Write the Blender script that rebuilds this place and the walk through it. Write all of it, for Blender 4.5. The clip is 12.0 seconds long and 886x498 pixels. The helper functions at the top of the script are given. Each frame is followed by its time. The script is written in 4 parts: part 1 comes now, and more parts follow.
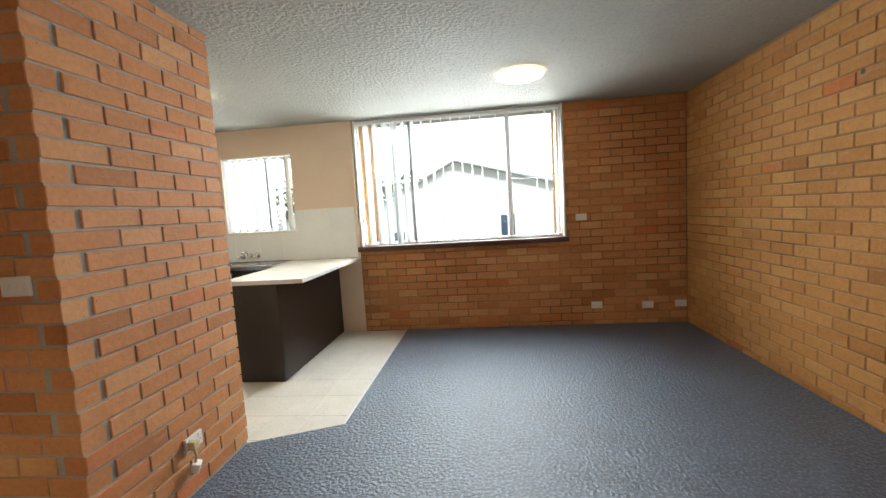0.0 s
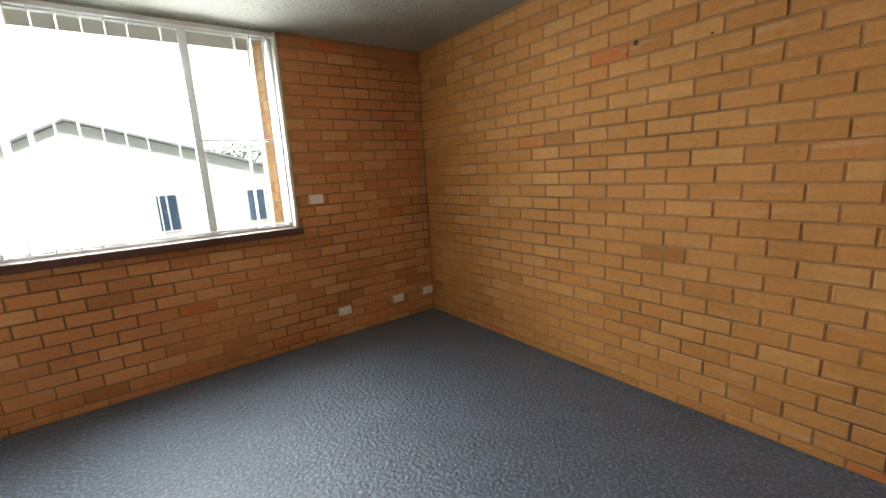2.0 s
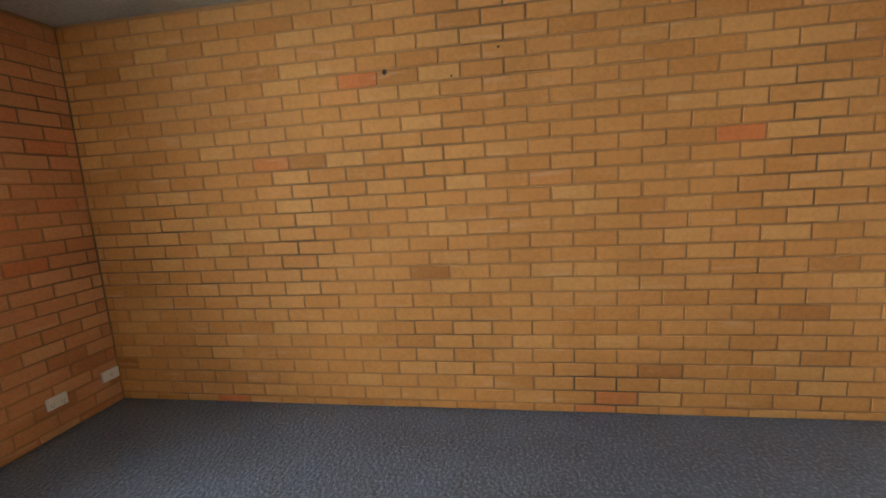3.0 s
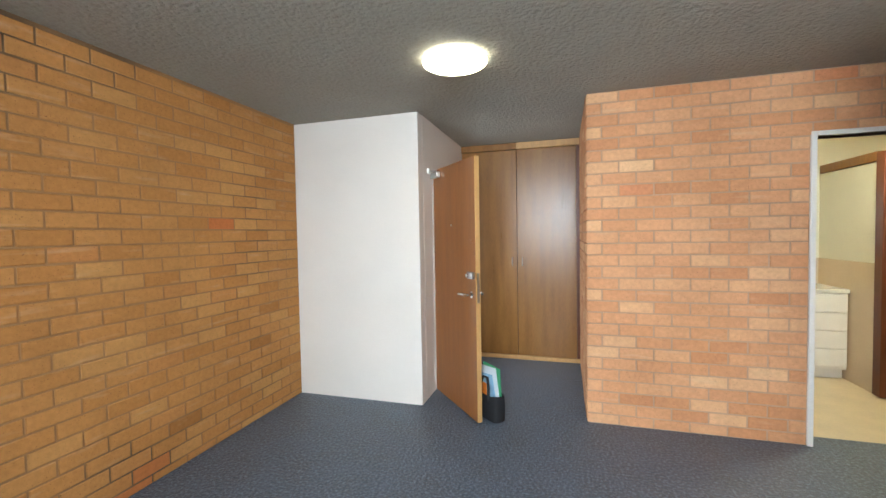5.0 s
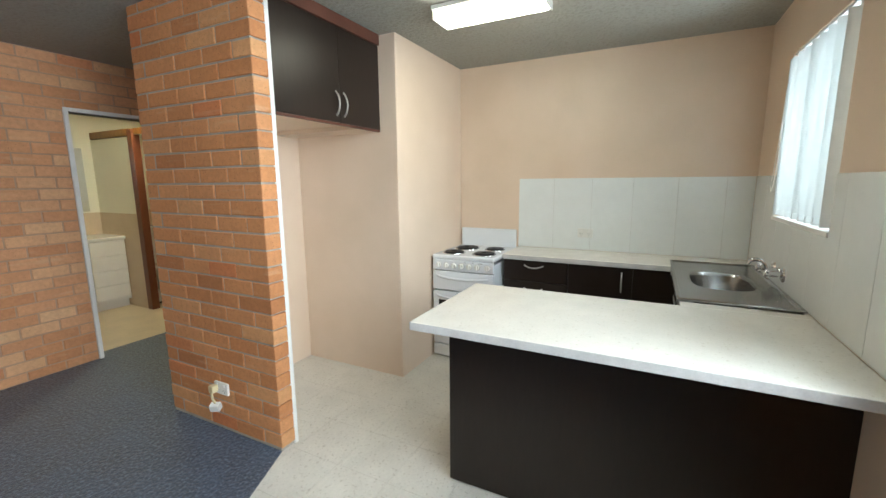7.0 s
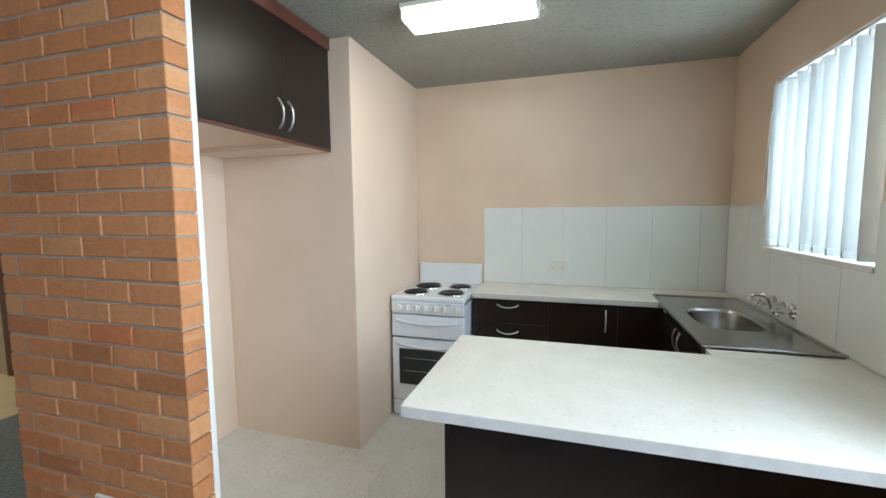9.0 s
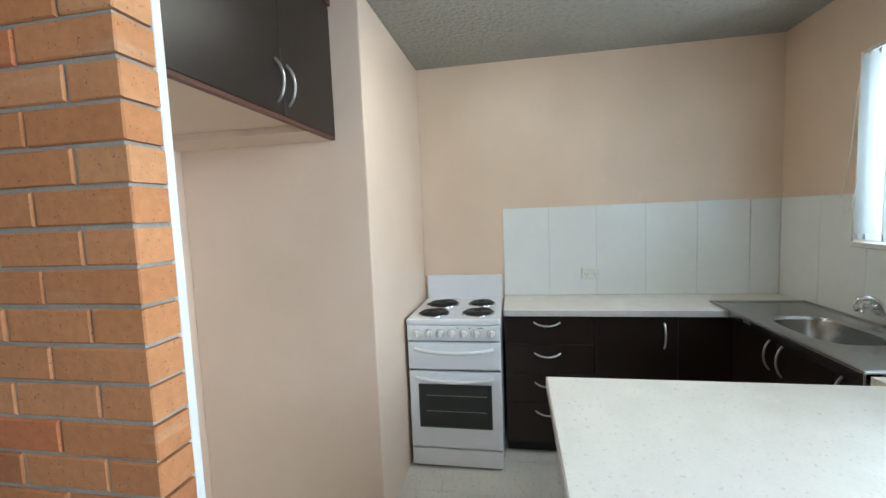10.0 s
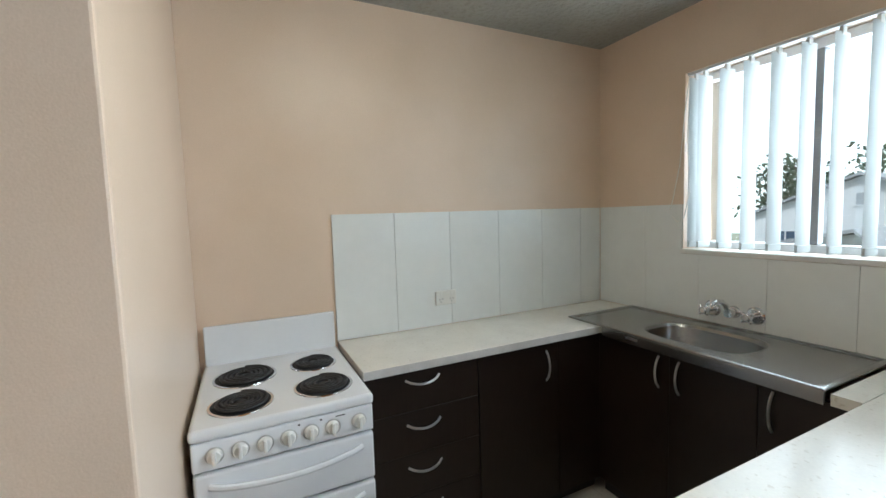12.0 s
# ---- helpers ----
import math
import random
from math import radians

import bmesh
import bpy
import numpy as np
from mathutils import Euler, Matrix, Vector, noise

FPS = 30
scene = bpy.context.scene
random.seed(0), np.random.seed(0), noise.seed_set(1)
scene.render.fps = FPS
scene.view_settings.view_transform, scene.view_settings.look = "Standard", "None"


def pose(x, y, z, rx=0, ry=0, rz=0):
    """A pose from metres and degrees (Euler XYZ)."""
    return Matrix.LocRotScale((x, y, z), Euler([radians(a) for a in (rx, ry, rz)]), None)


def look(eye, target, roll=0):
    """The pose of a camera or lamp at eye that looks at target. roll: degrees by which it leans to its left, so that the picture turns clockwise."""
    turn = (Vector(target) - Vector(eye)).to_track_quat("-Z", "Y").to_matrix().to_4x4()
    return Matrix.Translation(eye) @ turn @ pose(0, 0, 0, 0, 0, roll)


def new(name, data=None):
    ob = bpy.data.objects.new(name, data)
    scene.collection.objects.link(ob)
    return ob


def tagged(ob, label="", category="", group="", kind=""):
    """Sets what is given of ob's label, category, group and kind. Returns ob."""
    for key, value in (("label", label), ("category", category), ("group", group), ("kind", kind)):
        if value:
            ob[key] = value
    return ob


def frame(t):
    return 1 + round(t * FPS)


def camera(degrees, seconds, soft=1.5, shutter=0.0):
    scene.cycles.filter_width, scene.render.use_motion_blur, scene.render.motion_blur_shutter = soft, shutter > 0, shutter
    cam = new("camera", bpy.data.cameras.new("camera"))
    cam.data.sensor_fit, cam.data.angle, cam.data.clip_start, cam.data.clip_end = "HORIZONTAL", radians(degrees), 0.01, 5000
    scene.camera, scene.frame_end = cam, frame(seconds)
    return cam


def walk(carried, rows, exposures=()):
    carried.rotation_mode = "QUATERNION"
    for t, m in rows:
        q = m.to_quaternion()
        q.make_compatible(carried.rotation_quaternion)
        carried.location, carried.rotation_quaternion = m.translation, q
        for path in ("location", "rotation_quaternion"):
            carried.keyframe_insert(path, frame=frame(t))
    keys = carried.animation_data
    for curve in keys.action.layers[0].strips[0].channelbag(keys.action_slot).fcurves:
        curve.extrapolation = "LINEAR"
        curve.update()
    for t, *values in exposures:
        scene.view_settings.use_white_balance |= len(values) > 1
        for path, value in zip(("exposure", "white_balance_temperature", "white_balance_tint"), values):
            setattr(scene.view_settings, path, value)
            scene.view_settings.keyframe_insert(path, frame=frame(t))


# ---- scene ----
cam = camera(94.1, 12.0)
PATH = [
    (0, (0.375, 0.356, 1.335), (0.149, 2.335, 1.153), -3.5),
    (0.5, (0.324, 0.642, 1.352), (0.421, 2.63, 1.157), -3.3),
    (1, (0.243, 0.981, 1.361), (0.808, 2.888, 1.152), -3.5),
    (1.5, (0.217, 1.337, 1.333), (1.07, 3.12, 1.027), -2.9),
    (2, (0.189, 1.685, 1.359), (1.356, 3.264, 0.98), -3.4),
    (2.5, (0.141, 2.011, 1.34), (1.817, 3.04, 0.974), -3.9),
    (2.7, (0.157, 2.108, 1.338), (1.978, 2.857, 0.99), -3.6),
    (4.3, (0.125, 3.122, 1.363), (1.63, 1.812, 1.219), -2.5),
    (4.5, (0.106, 3.217, 1.385), (1.433, 1.726, 1.258), -1.9),
    (5, (0.141, 3.458, 1.409), (0.712, 1.542, 1.337), -1.0),
    (5.5, (0.161, 3.668, 1.452), (-0.018, 1.68, 1.314), -1.8),
    (6, (0.16, 3.891, 1.432), (-0.667, 2.082, 1.22), -1.7),
    (6.5, (0.13, 4.131, 1.444), (-1.256, 2.714, 1.178), -1.1),
    (7, (0.253, 4.308, 1.431), (-1.507, 3.414, 1.109), -0.5),
    (7.2, (0.284, 4.384, 1.426), (-1.552, 3.664, 1.094), -0.5),
    (8.8, (0.02, 4.015, 1.446), (-1.879, 3.426, 1.228), -0.1),
    (9, (-0.056, 3.914, 1.431), (-1.96, 3.331, 1.247), -0.5),
    (9.5, (-0.223, 3.608, 1.439), (-2.159, 3.133, 1.28), -1.4),
    (10, (-0.442, 3.368, 1.429), (-2.403, 3.015, 1.263), -2.3),
    (10.5, (-0.656, 3.168, 1.438), (-2.642, 3.002, 1.264), -2.2),
    (11, (-0.841, 2.925, 1.422), (-2.813, 3.201, 1.235), -1.7),
    (11.5, (-1.071, 2.867, 1.418), (-2.973, 3.451, 1.215), -1.5),
    (12, (-1.339, 2.92, 1.429), (-3.134, 3.788, 1.269), -1.8),
]
EXPOSURES = [(0.0, -0.08, 6500, 8), (2.0, -0.06, 6700, 8), (2.7, 0.02, 6550, 9), (4.5, 0.42, 6250, 5), (5.5, 0.18, 5800, 5), (6.5, -0.26, 5950, 5), (7.2, -0.54, 5950, 5), (9.0, -0.62, 5600, 6), (10.5, -0.68, 5450, 6), (12.0, -0.82, 5700, 7)]
WIN_W, KWIN_W, DOOR_W = 175.0, 28.0, 12.0      # watts of skylight through the openings
LAMP_E, TUBE_E, HAZE_E = 10.5, 24.0, 2.3
walk(cam, [(t, look(eye, target, roll)) for t, eye, target, roll in PATH], exposures=EXPOSURES)

# ---- world, sun, large lights ----
world = bpy.data.worlds.new("sky")
scene.world = world
world.use_nodes = True
wn = world.node_tree
sky = wn.nodes.new("ShaderNodeTexSky")
sky.sky_type, sky.sun_disc, sky.sun_elevation, sky.sun_rotation = "NISHITA", False, radians(52), radians(150)
sky.dust_density, sky.air_density = 3.0, 1.0
wn.nodes["Background"].inputs["Strength"].default_value = 0.15
wn.links.new(sky.outputs["Color"], wn.nodes["Background"].inputs["Color"])
sun = new("sun", bpy.data.lights.new("sun", "SUN"))
sun.data.energy, sun.data.angle, sun.data.color = 5.0, radians(3), (1.0, 0.98, 0.95)
sun.matrix_world = look((8, -2, 20), (0, 12, 0))


def area(name, eye, target, w, h, watts, color=(1, 1, 1)):
    lamp = new(name, bpy.data.lights.new(name, "AREA"))
    lamp.data.shape, lamp.data.size, lamp.data.size_y, lamp.data.energy, lamp.data.color = "RECTANGLE", w, h, watts, color
    lamp.matrix_world = look(eye, target)
    return lamp


SKYLIGHT = (0.90, 0.95, 1.0)
area("daylight_large_window", (0.06, 5.12, 1.72), (0.06, 2.80, 0.95), 2.15, 1.25, WIN_W, SKYLIGHT).data.spread = radians(150)
area("daylight_kitchen_window", (-2.265, 5.14, 1.65), (-2.265, 2.90, 1.45), 0.80, 0.80, KWIN_W, SKYLIGHT)
area("daylight_entry", (1.52, -0.44, 1.15), (0, -0.44, 1.0), 0.75, 1.8, DOOR_W, SKYLIGHT)

# ---- materials ----


def material(name, color, rough=0.6, metal=0.0, vary=0.12, scale=6.0, fine=90.0, bump=0.0, bump_scale=None, tint=None, coat=0.0, spec=0.5, stretch=(1, 1, 1)):
    """A surface with variation at two scales and a fine relief, in world metres."""
    m = bpy.data.materials.new(name)
    m.use_nodes = True
    n, l = m.node_tree.nodes, m.node_tree.links
    b = n["Principled BSDF"]
    b.inputs["Metallic"].default_value, b.inputs["Specular IOR Level"].default_value = metal, spec
    b.inputs["Coat Weight"].default_value = coat
    geo = n.new("ShaderNodeNewGeometry")
    mp = n.new("ShaderNodeMapping")
    mp.inputs["Scale"].default_value = stretch
    l.new(geo.outputs["Position"], mp.inputs["Vector"])
    big, small = n.new("ShaderNodeTexNoise"), n.new("ShaderNodeTexNoise")
    big.inputs["Scale"].default_value, big.inputs["Detail"].default_value = scale, 5
    small.inputs["Scale"].default_value, small.inputs["Detail"].default_value = fine, 3
    for q in (big, small):
        l.new(mp.outputs["Vector"], q.inputs["Vector"])
    mix = n.new("ShaderNodeMath")
    mix.operation = "MULTIPLY_ADD"
    mix.inputs[1].default_value = 0.4
    l.new(small.outputs["Fac"], mix.inputs[0])
    half = n.new("ShaderNodeMath")
    half.operation = "MULTIPLY"
    half.inputs[1].default_value = 0.6
    l.new(big.outputs["Fac"], half.inputs[0])
    l.new(half.outputs[0], mix.inputs[2])
    ramp = n.new("ShaderNodeValToRGB")
    lo = [c * (1 - vary) for c in color]
    hi = [min(1, c * (1 + vary)) for c in (tint or color)]
    ramp.color_ramp.elements[0].position, ramp.color_ramp.elements[1].position = 0.3, 0.7
    ramp.color_ramp.elements[0].color, ramp.color_ramp.elements[1].color = (*lo, 1), (*hi, 1)
    l.new(mix.outputs[0], ramp.inputs["Fac"])
    l.new(ramp.outputs["Color"], b.inputs["Base Color"])
    rr = n.new("ShaderNodeMapRange")
    rr.inputs["To Min"].default_value, rr.inputs["To Max"].default_value = max(0.02, rough * 0.8), min(1, rough * 1.2)
    l.new(big.outputs["Fac"], rr.inputs["Value"])
    l.new(rr.outputs["Result"], b.inputs["Roughness"])
    if bump:
        bn = n.new("ShaderNodeBump")
        bn.inputs["Strength"].default_value, bn.inputs["Distance"].default_value = 1.0, bump
        src = small
        if bump_scale:
            src = n.new("ShaderNodeTexNoise")
            src.inputs["Scale"].default_value, src.inputs["Detail"].default_value = bump_scale, 4
            l.new(mp.outputs["Vector"], src.inputs["Vector"])
        l.new(src.outputs["Fac"], bn.inputs["Height"])
        l.new(bn.outputs["Normal"], b.inputs["Normal"])
    return m


def speckle(m, color, scale, lo, hi):
    """Flecks of another colour over a material."""
    n, l = m.node_tree.nodes, m.node_tree.links
    b = n["Principled BSDF"]
    old = b.inputs["Base Color"].links[0].from_socket
    geo = n.new("ShaderNodeNewGeometry")
    t = n.new("ShaderNodeTexNoise")
    t.inputs["Scale"].default_value, t.inputs["Detail"].default_value = scale, 1.5
    l.new(geo.outputs["Position"], t.inputs["Vector"])
    r = n.new("ShaderNodeMapRange")
    r.inputs["From Min"].default_value, r.inputs["From Max"].default_value = lo, hi
    l.new(t.outputs["Fac"], r.inputs["Value"])
    x = n.new("ShaderNodeMix")
    x.data_type = "RGBA"
    l.new(r.outputs["Result"], x.inputs["Factor"])
    l.new(old, x.inputs["A"])
    x.inputs["B"].default_value = (*color, 1)
    l.new(x.outputs["Result"], b.inputs["Base Color"])
    return m


def brick_material(name, joined=False, stops=None):
    """Dry-pressed clay brick: each one its own shade, with pits and a dusty face."""
    m = bpy.data.materials.new(name)
    m.use_nodes = True
    n, l = m.node_tree.nodes, m.node_tree.links
    b = n["Principled BSDF"]
    b.inputs["Roughness"].default_value, b.inputs["Specular IOR Level"].default_value = 0.8, 0.3
    geo = n.new("ShaderNodeNewGeometry")
    if joined:
        rnd = geo.outputs["Random Per Island"]
    else:
        rnd = n.new("ShaderNodeObjectInfo").outputs["Random"]
    ramp = n.new("ShaderNodeValToRGB")
    cr = ramp.color_ramp
    cr.interpolation = "LINEAR"
    stops = stops or BRICK_STOPS
    while len(cr.elements) < len(stops):
        cr.elements.new(0.5)
    for e, (p, c) in zip(cr.elements, stops):
        e.position, e.color = p, (*c, 1)
    l.new(rnd, ramp.inputs["Fac"])
    big, fine, pit = n.new("ShaderNodeTexNoise"), n.new("ShaderNodeTexNoise"), n.new("ShaderNodeTexNoise")
    for q, s, d in ((big, 2.2, 4), (fine, 45, 4), (pit, 150, 2)):
        q.inputs["Scale"].default_value, q.inputs["Detail"].default_value = s, d
        l.new(geo.outputs["Position"], q.inputs["Vector"])
    tone = n.new("ShaderNodeMath")
    tone.operation = "MULTIPLY_ADD"
    tone.inputs[1].default_value, tone.inputs[2].default_value = 0.42, 0.58
    l.new(big.outputs["Fac"], tone.inputs[0])
    t2 = n.new("ShaderNodeMath")
    t2.operation = "MULTIPLY_ADD"
    t2.inputs[1].default_value = 0.42
    l.new(fine.outputs["Fac"], t2.inputs[0])
    l.new(tone.outputs[0], t2.inputs[2])
    mul = n.new("ShaderNodeMix")
    mul.data_type, mul.blend_type = "RGBA", "MULTIPLY"
    mul.inputs["Factor"].default_value = 1.0
    l.new(ramp.outputs["Color"], mul.inputs["A"])
    l.new(t2.outputs[0], mul.inputs["B"])
    r = n.new("ShaderNodeMapRange")
    r.inputs["From Min"].default_value, r.inputs["From Max"].default_value, r.inputs["To Max"].default_value = 0.66, 0.74, 0.75
    l.new(pit.outputs["Fac"], r.inputs["Value"])
    x = n.new("ShaderNodeMix")
    x.data_type = "RGBA"
    l.new(r.outputs["Result"], x.inputs["Factor"])
    l.new(mul.outputs["Result"], x.inputs["A"])
    x.inputs["B"].default_value = (0.13, 0.06, 0.03, 1)
    mp = n.new("ShaderNodeMapping")
    mp.inputs["Scale"].default_value = (1, 1, 7)
    l.new(geo.outputs["Position"], mp.inputs["Vector"])
    smear = n.new("ShaderNodeTexNoise")
    smear.inputs["Scale"].default_value, smear.inputs["Detail"].default_value = 3.2, 6
    l.new(mp.outputs["Vector"], smear.inputs["Vector"])
    sr = n.new("ShaderNodeMapRange")
    sr.inputs["From Min"].default_value, sr.inputs["From Max"].default_value, sr.inputs["To Max"].default_value = 0.60, 0.78, 0.45
    l.new(smear.outputs["Fac"], sr.inputs["Value"])
    x2 = n.new("ShaderNodeMix")
    x2.data_type = "RGBA"
    l.new(sr.outputs["Result"], x2.inputs["Factor"])
    l.new(x.outputs["Result"], x2.inputs["A"])
    x2.inputs["B"].default_value = (0.62, 0.43, 0.27, 1)
    l.new(x2.outputs["Result"], b.inputs["Base Color"])
    bn = n.new("ShaderNodeBump")
    bn.inputs["Distance"].default_value, bn.inputs["Strength"].default_value = 0.002, 0.8
    l.new(fine.outputs["Fac"], bn.inputs["Height"])
    l.new(bn.outputs["Normal"], b.inputs["Normal"])
    return m


BRICK_STOPS = [(0.0, (0.378, 0.160, 0.044)), (0.035, (0.464, 0.210, 0.059)), (0.3, (0.503, 0.235, 0.069)), (0.65, (0.520, 0.250, 0.077)),
               (0.92, (0.555, 0.290, 0.096)), (0.985, (0.509, 0.231, 0.072)), (1.0, (0.526, 0.151, 0.046))]
M_BRICK = brick_material("brick_clay")
M_BRICKS = brick_material("brick_clay_joined", True)
RED_STOPS = [(0.0, (0.40, 0.165, 0.066)), (0.06, (0.48, 0.205, 0.080)), (0.35, (0.52, 0.230, 0.092)), (0.65, (0.545, 0.250, 0.106)),
             (0.90, (0.585, 0.305, 0.135)), (0.965, (0.53, 0.205, 0.082)), (1.0, (0.52, 0.165, 0.062))]
M_BRICK_RED = brick_material("brick_clay_red", stops=RED_STOPS)
M_BRICKS_RED = brick_material("brick_clay_red_joined", True, RED_STOPS)
RED = (M_BRICK_RED, M_BRICKS_RED)
PALE_STOPS = [(0.0, (0.50, 0.225, 0.10)), (0.08, (0.55, 0.26, 0.12)), (0.4, (0.59, 0.295, 0.145)), (0.7, (0.615, 0.325, 0.165)),
              (0.88, (0.65, 0.375, 0.20)), (0.96, (0.69, 0.43, 0.235)), (1.0, (0.59, 0.24, 0.11))]
PALE = (brick_material("brick_clay_pale", stops=PALE_STOPS), brick_material("brick_clay_pale_joined", True, PALE_STOPS))
# Dark base paints the shade in raked joints; tan patches are flush smeared mortar.
M_MORTAR_TAN_SHADED = material("mortar_tan_shaded", (0.15, 0.098, 0.055), 0.95, vary=0.3, scale=1.6, fine=120, bump=0.003)
speckle(M_MORTAR_TAN_SHADED, (0.37, 0.20, 0.082), 1.5, 0.34, 0.56)
M_MORTAR_PINK = material("mortar_pink_tan", (0.45, 0.285, 0.175), 0.95, vary=0.3, scale=2.0, fine=120, bump=0.003)
M_MORTAR_GREY = material("mortar_grey", (0.36, 0.33, 0.28), 0.9, vary=0.2, scale=9, fine=160, bump=0.002)
M_PEACH = material("peach_wall_paint", (0.73, 0.57, 0.42), 0.34, vary=0.05, scale=2.2, fine=260, bump=0.0004, bump_scale=220, tint=(0.76, 0.605, 0.47))
M_WHITE_WALL = material("white_wall_paint", (0.80, 0.755, 0.70), 0.6, vary=0.05, scale=2.0, fine=200, bump=0.0006, bump_scale=160)
# Grey-white ceiling: base colour darkened to hold the dimness of indirect light.
M_CEILING = material("stippled_ceiling_dimmed", (0.345, 0.34, 0.295), 0.85, vary=0.10, scale=3, fine=70, bump=0.011, bump_scale=42)
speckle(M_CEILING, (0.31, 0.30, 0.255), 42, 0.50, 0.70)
M_CARPET = material("blue_grey_carpet", (0.046, 0.066, 0.102), 0.46, vary=0.5, scale=5, fine=60, bump=0.014, bump_scale=50, spec=0.9)
M_CARPET.node_tree.nodes["Principled BSDF"].inputs["Sheen Weight"].default_value = 0.06
M_CARPET.node_tree.nodes["Principled BSDF"].inputs["Sheen Roughness"].default_value = 0.5
speckle(M_CARPET, (0.14, 0.19, 0.255), 62, 0.48, 0.70)
M_VINYL = material("cream_vinyl", (0.66, 0.625, 0.55), 0.35, vary=0.10, scale=5, fine=70, bump=0.0004)
speckle(M_VINYL, (0.53, 0.485, 0.41), 60, 0.60, 0.72)
M_DARK = material("dark_brown_laminate", (0.016, 0.0092, 0.0060), 0.36, spec=0.42, vary=0.3, scale=3, fine=60, bump=0.0003, stretch=(1, 1, 0.2))
M_EDGE = material("reddish_brown_edge", (0.10, 0.035, 0.02), 0.45, vary=0.25, scale=8, fine=80, stretch=(1, 1, 0.4))
M_WORKTOP = material("cream_worktop_laminate", (0.77, 0.735, 0.655), 0.22, vary=0.06, scale=8, fine=120, bump=0.0002)
speckle(M_WORKTOP, (0.66, 0.61, 0.52), 70, 0.64, 0.74)
M_WORKEDGE = material("pale_grey_worktop_edge", (0.58, 0.56, 0.53), 0.4, vary=0.1, scale=20, fine=120)
M_ENAMEL = material("white_enamel", (0.80, 0.82, 0.84), 0.18, vary=0.02, scale=6, fine=60, coat=0.3)
M_COIL = material("black_coil", (0.014, 0.013, 0.013), 0.5, vary=0.3, scale=30, fine=120)
M_BLACK = material("black_gap", (0.012, 0.012, 0.012), 0.6, vary=0.2)
M_OVENGLASS = material("dark_oven_glass", (0.022, 0.026, 0.026), 0.08, vary=0.1, scale=4)
M_CHROME = material("chrome", (0.75, 0.75, 0.76), 0.12, 1.0, vary=0.05, scale=10)
M_SATIN = material("satin_metal", (0.62, 0.62, 0.61), 0.32, 1.0, vary=0.06, scale=20)
M_STEEL = material("brushed_stainless", (0.36, 0.355, 0.34), 0.24, 1.0, vary=0.12, scale=5, fine=150, bump=0.0002, stretch=(0.3, 6, 6))
M_TILE = material("glossy_white_tile", (0.81, 0.83, 0.81), 0.10, vary=0.03, scale=4, fine=20, bump=0.0003, bump_scale=9)
M_GROUT = material("grout", (0.60, 0.59, 0.55), 0.9, vary=0.15)
M_VARNISH = material("orange_brown_varnished_timber", (0.22, 0.092, 0.015), 0.30, vary=0.25, scale=3, fine=40, stretch=(5, 5, 0.5), coat=0.0, tint=(0.25, 0.115, 0.025))
M_DOORTIMBER = material("red_brown_varnished_door", (0.30, 0.115, 0.028), 0.34, vary=0.22, scale=3, fine=40, stretch=(6, 6, 0.5), coat=0.2)
M_RAWEDGE = material("pale_timber_edge", (0.52, 0.30, 0.11), 0.5, vary=0.2, scale=6, fine=60, stretch=(4, 4, 0.6))
M_POST = material("dark_red_timber", (0.12, 0.036, 0.014), 0.4, vary=0.25, scale=4, fine=50, stretch=(6, 6, 0.6))
M_SILL = material("brown_painted_sill", (0.085, 0.034, 0.024), 0.45, vary=0.25, scale=8, fine=60, stretch=(0.5, 5, 5))
M_ALU = material("white_aluminium_frame", (0.66, 0.66, 0.66), 0.4, vary=0.06, scale=10)
M_GREYALU = material("grey_aluminium", (0.30, 0.31, 0.32), 0.4, 0.6, vary=0.1, scale=10)
M_PLASTIC = material("white_plastic", (0.76, 0.75, 0.70), 0.35, vary=0.03, scale=20)
M_YELLOWED = material("yellowed_plastic", (0.62, 0.52, 0.30), 0.4, vary=0.08, scale=20)
M_GLOSSWHITE = material("white_gloss_paint", (0.78, 0.77, 0.73), 0.35, vary=0.05, scale=8)
M_BATHWALL = material("cream_bathroom_paint", (0.76, 0.73, 0.58), 0.5, vary=0.04, scale=3)
M_BATHTILE = material("beige_bathroom_tile", (0.60, 0.48, 0.34), 0.25, vary=0.08, scale=4)
M_BATHFLOOR = material("beige_bathroom_vinyl", (0.58, 0.48, 0.33), 0.4, vary=0.12, scale=5)
M_PORCELAIN = material("white_porcelain", (0.76, 0.75, 0.68), 0.12, vary=0.02)
M_MIRROR = material("mirror", (0.85, 0.86, 0.85), 0.02, 1.0, vary=0.01)
M_BAG = material("black_bag_cloth", (0.010, 0.010, 0.012), 0.8, vary=0.3, fine=200, bump=0.001)
M_PAPER = material("white_paper", (0.74, 0.78, 0.82), 0.6, vary=0.05)
M_BLUEPAPER = material("pale_blue_print", (0.30, 0.52, 0.70), 0.5, vary=0.15, scale=30)
M_GREENPAPER = material("green_print", (0.06, 0.32, 0.15), 0.5, vary=0.15, scale=30)
M_ORANGE = material("orange_print", (0.80, 0.22, 0.03), 0.5, vary=0.1)
M_WEATHER = material("white_weatherboard", (0.80, 0.82, 0.83), 0.7, vary=0.05, scale=1.2)
M_ROOF = material("pale_metal_roof", (0.42, 0.44, 0.46), 0.6, vary=0.1, scale=1.5)
M_BLUEWIN = material("dark_blue_window", (0.05, 0.10, 0.17), 0.2, vary=0.2, scale=2)
M_GRASS = material("pale_ground", (0.22, 0.23, 0.16), 0.95, vary=0.3, scale=0.8, fine=6)
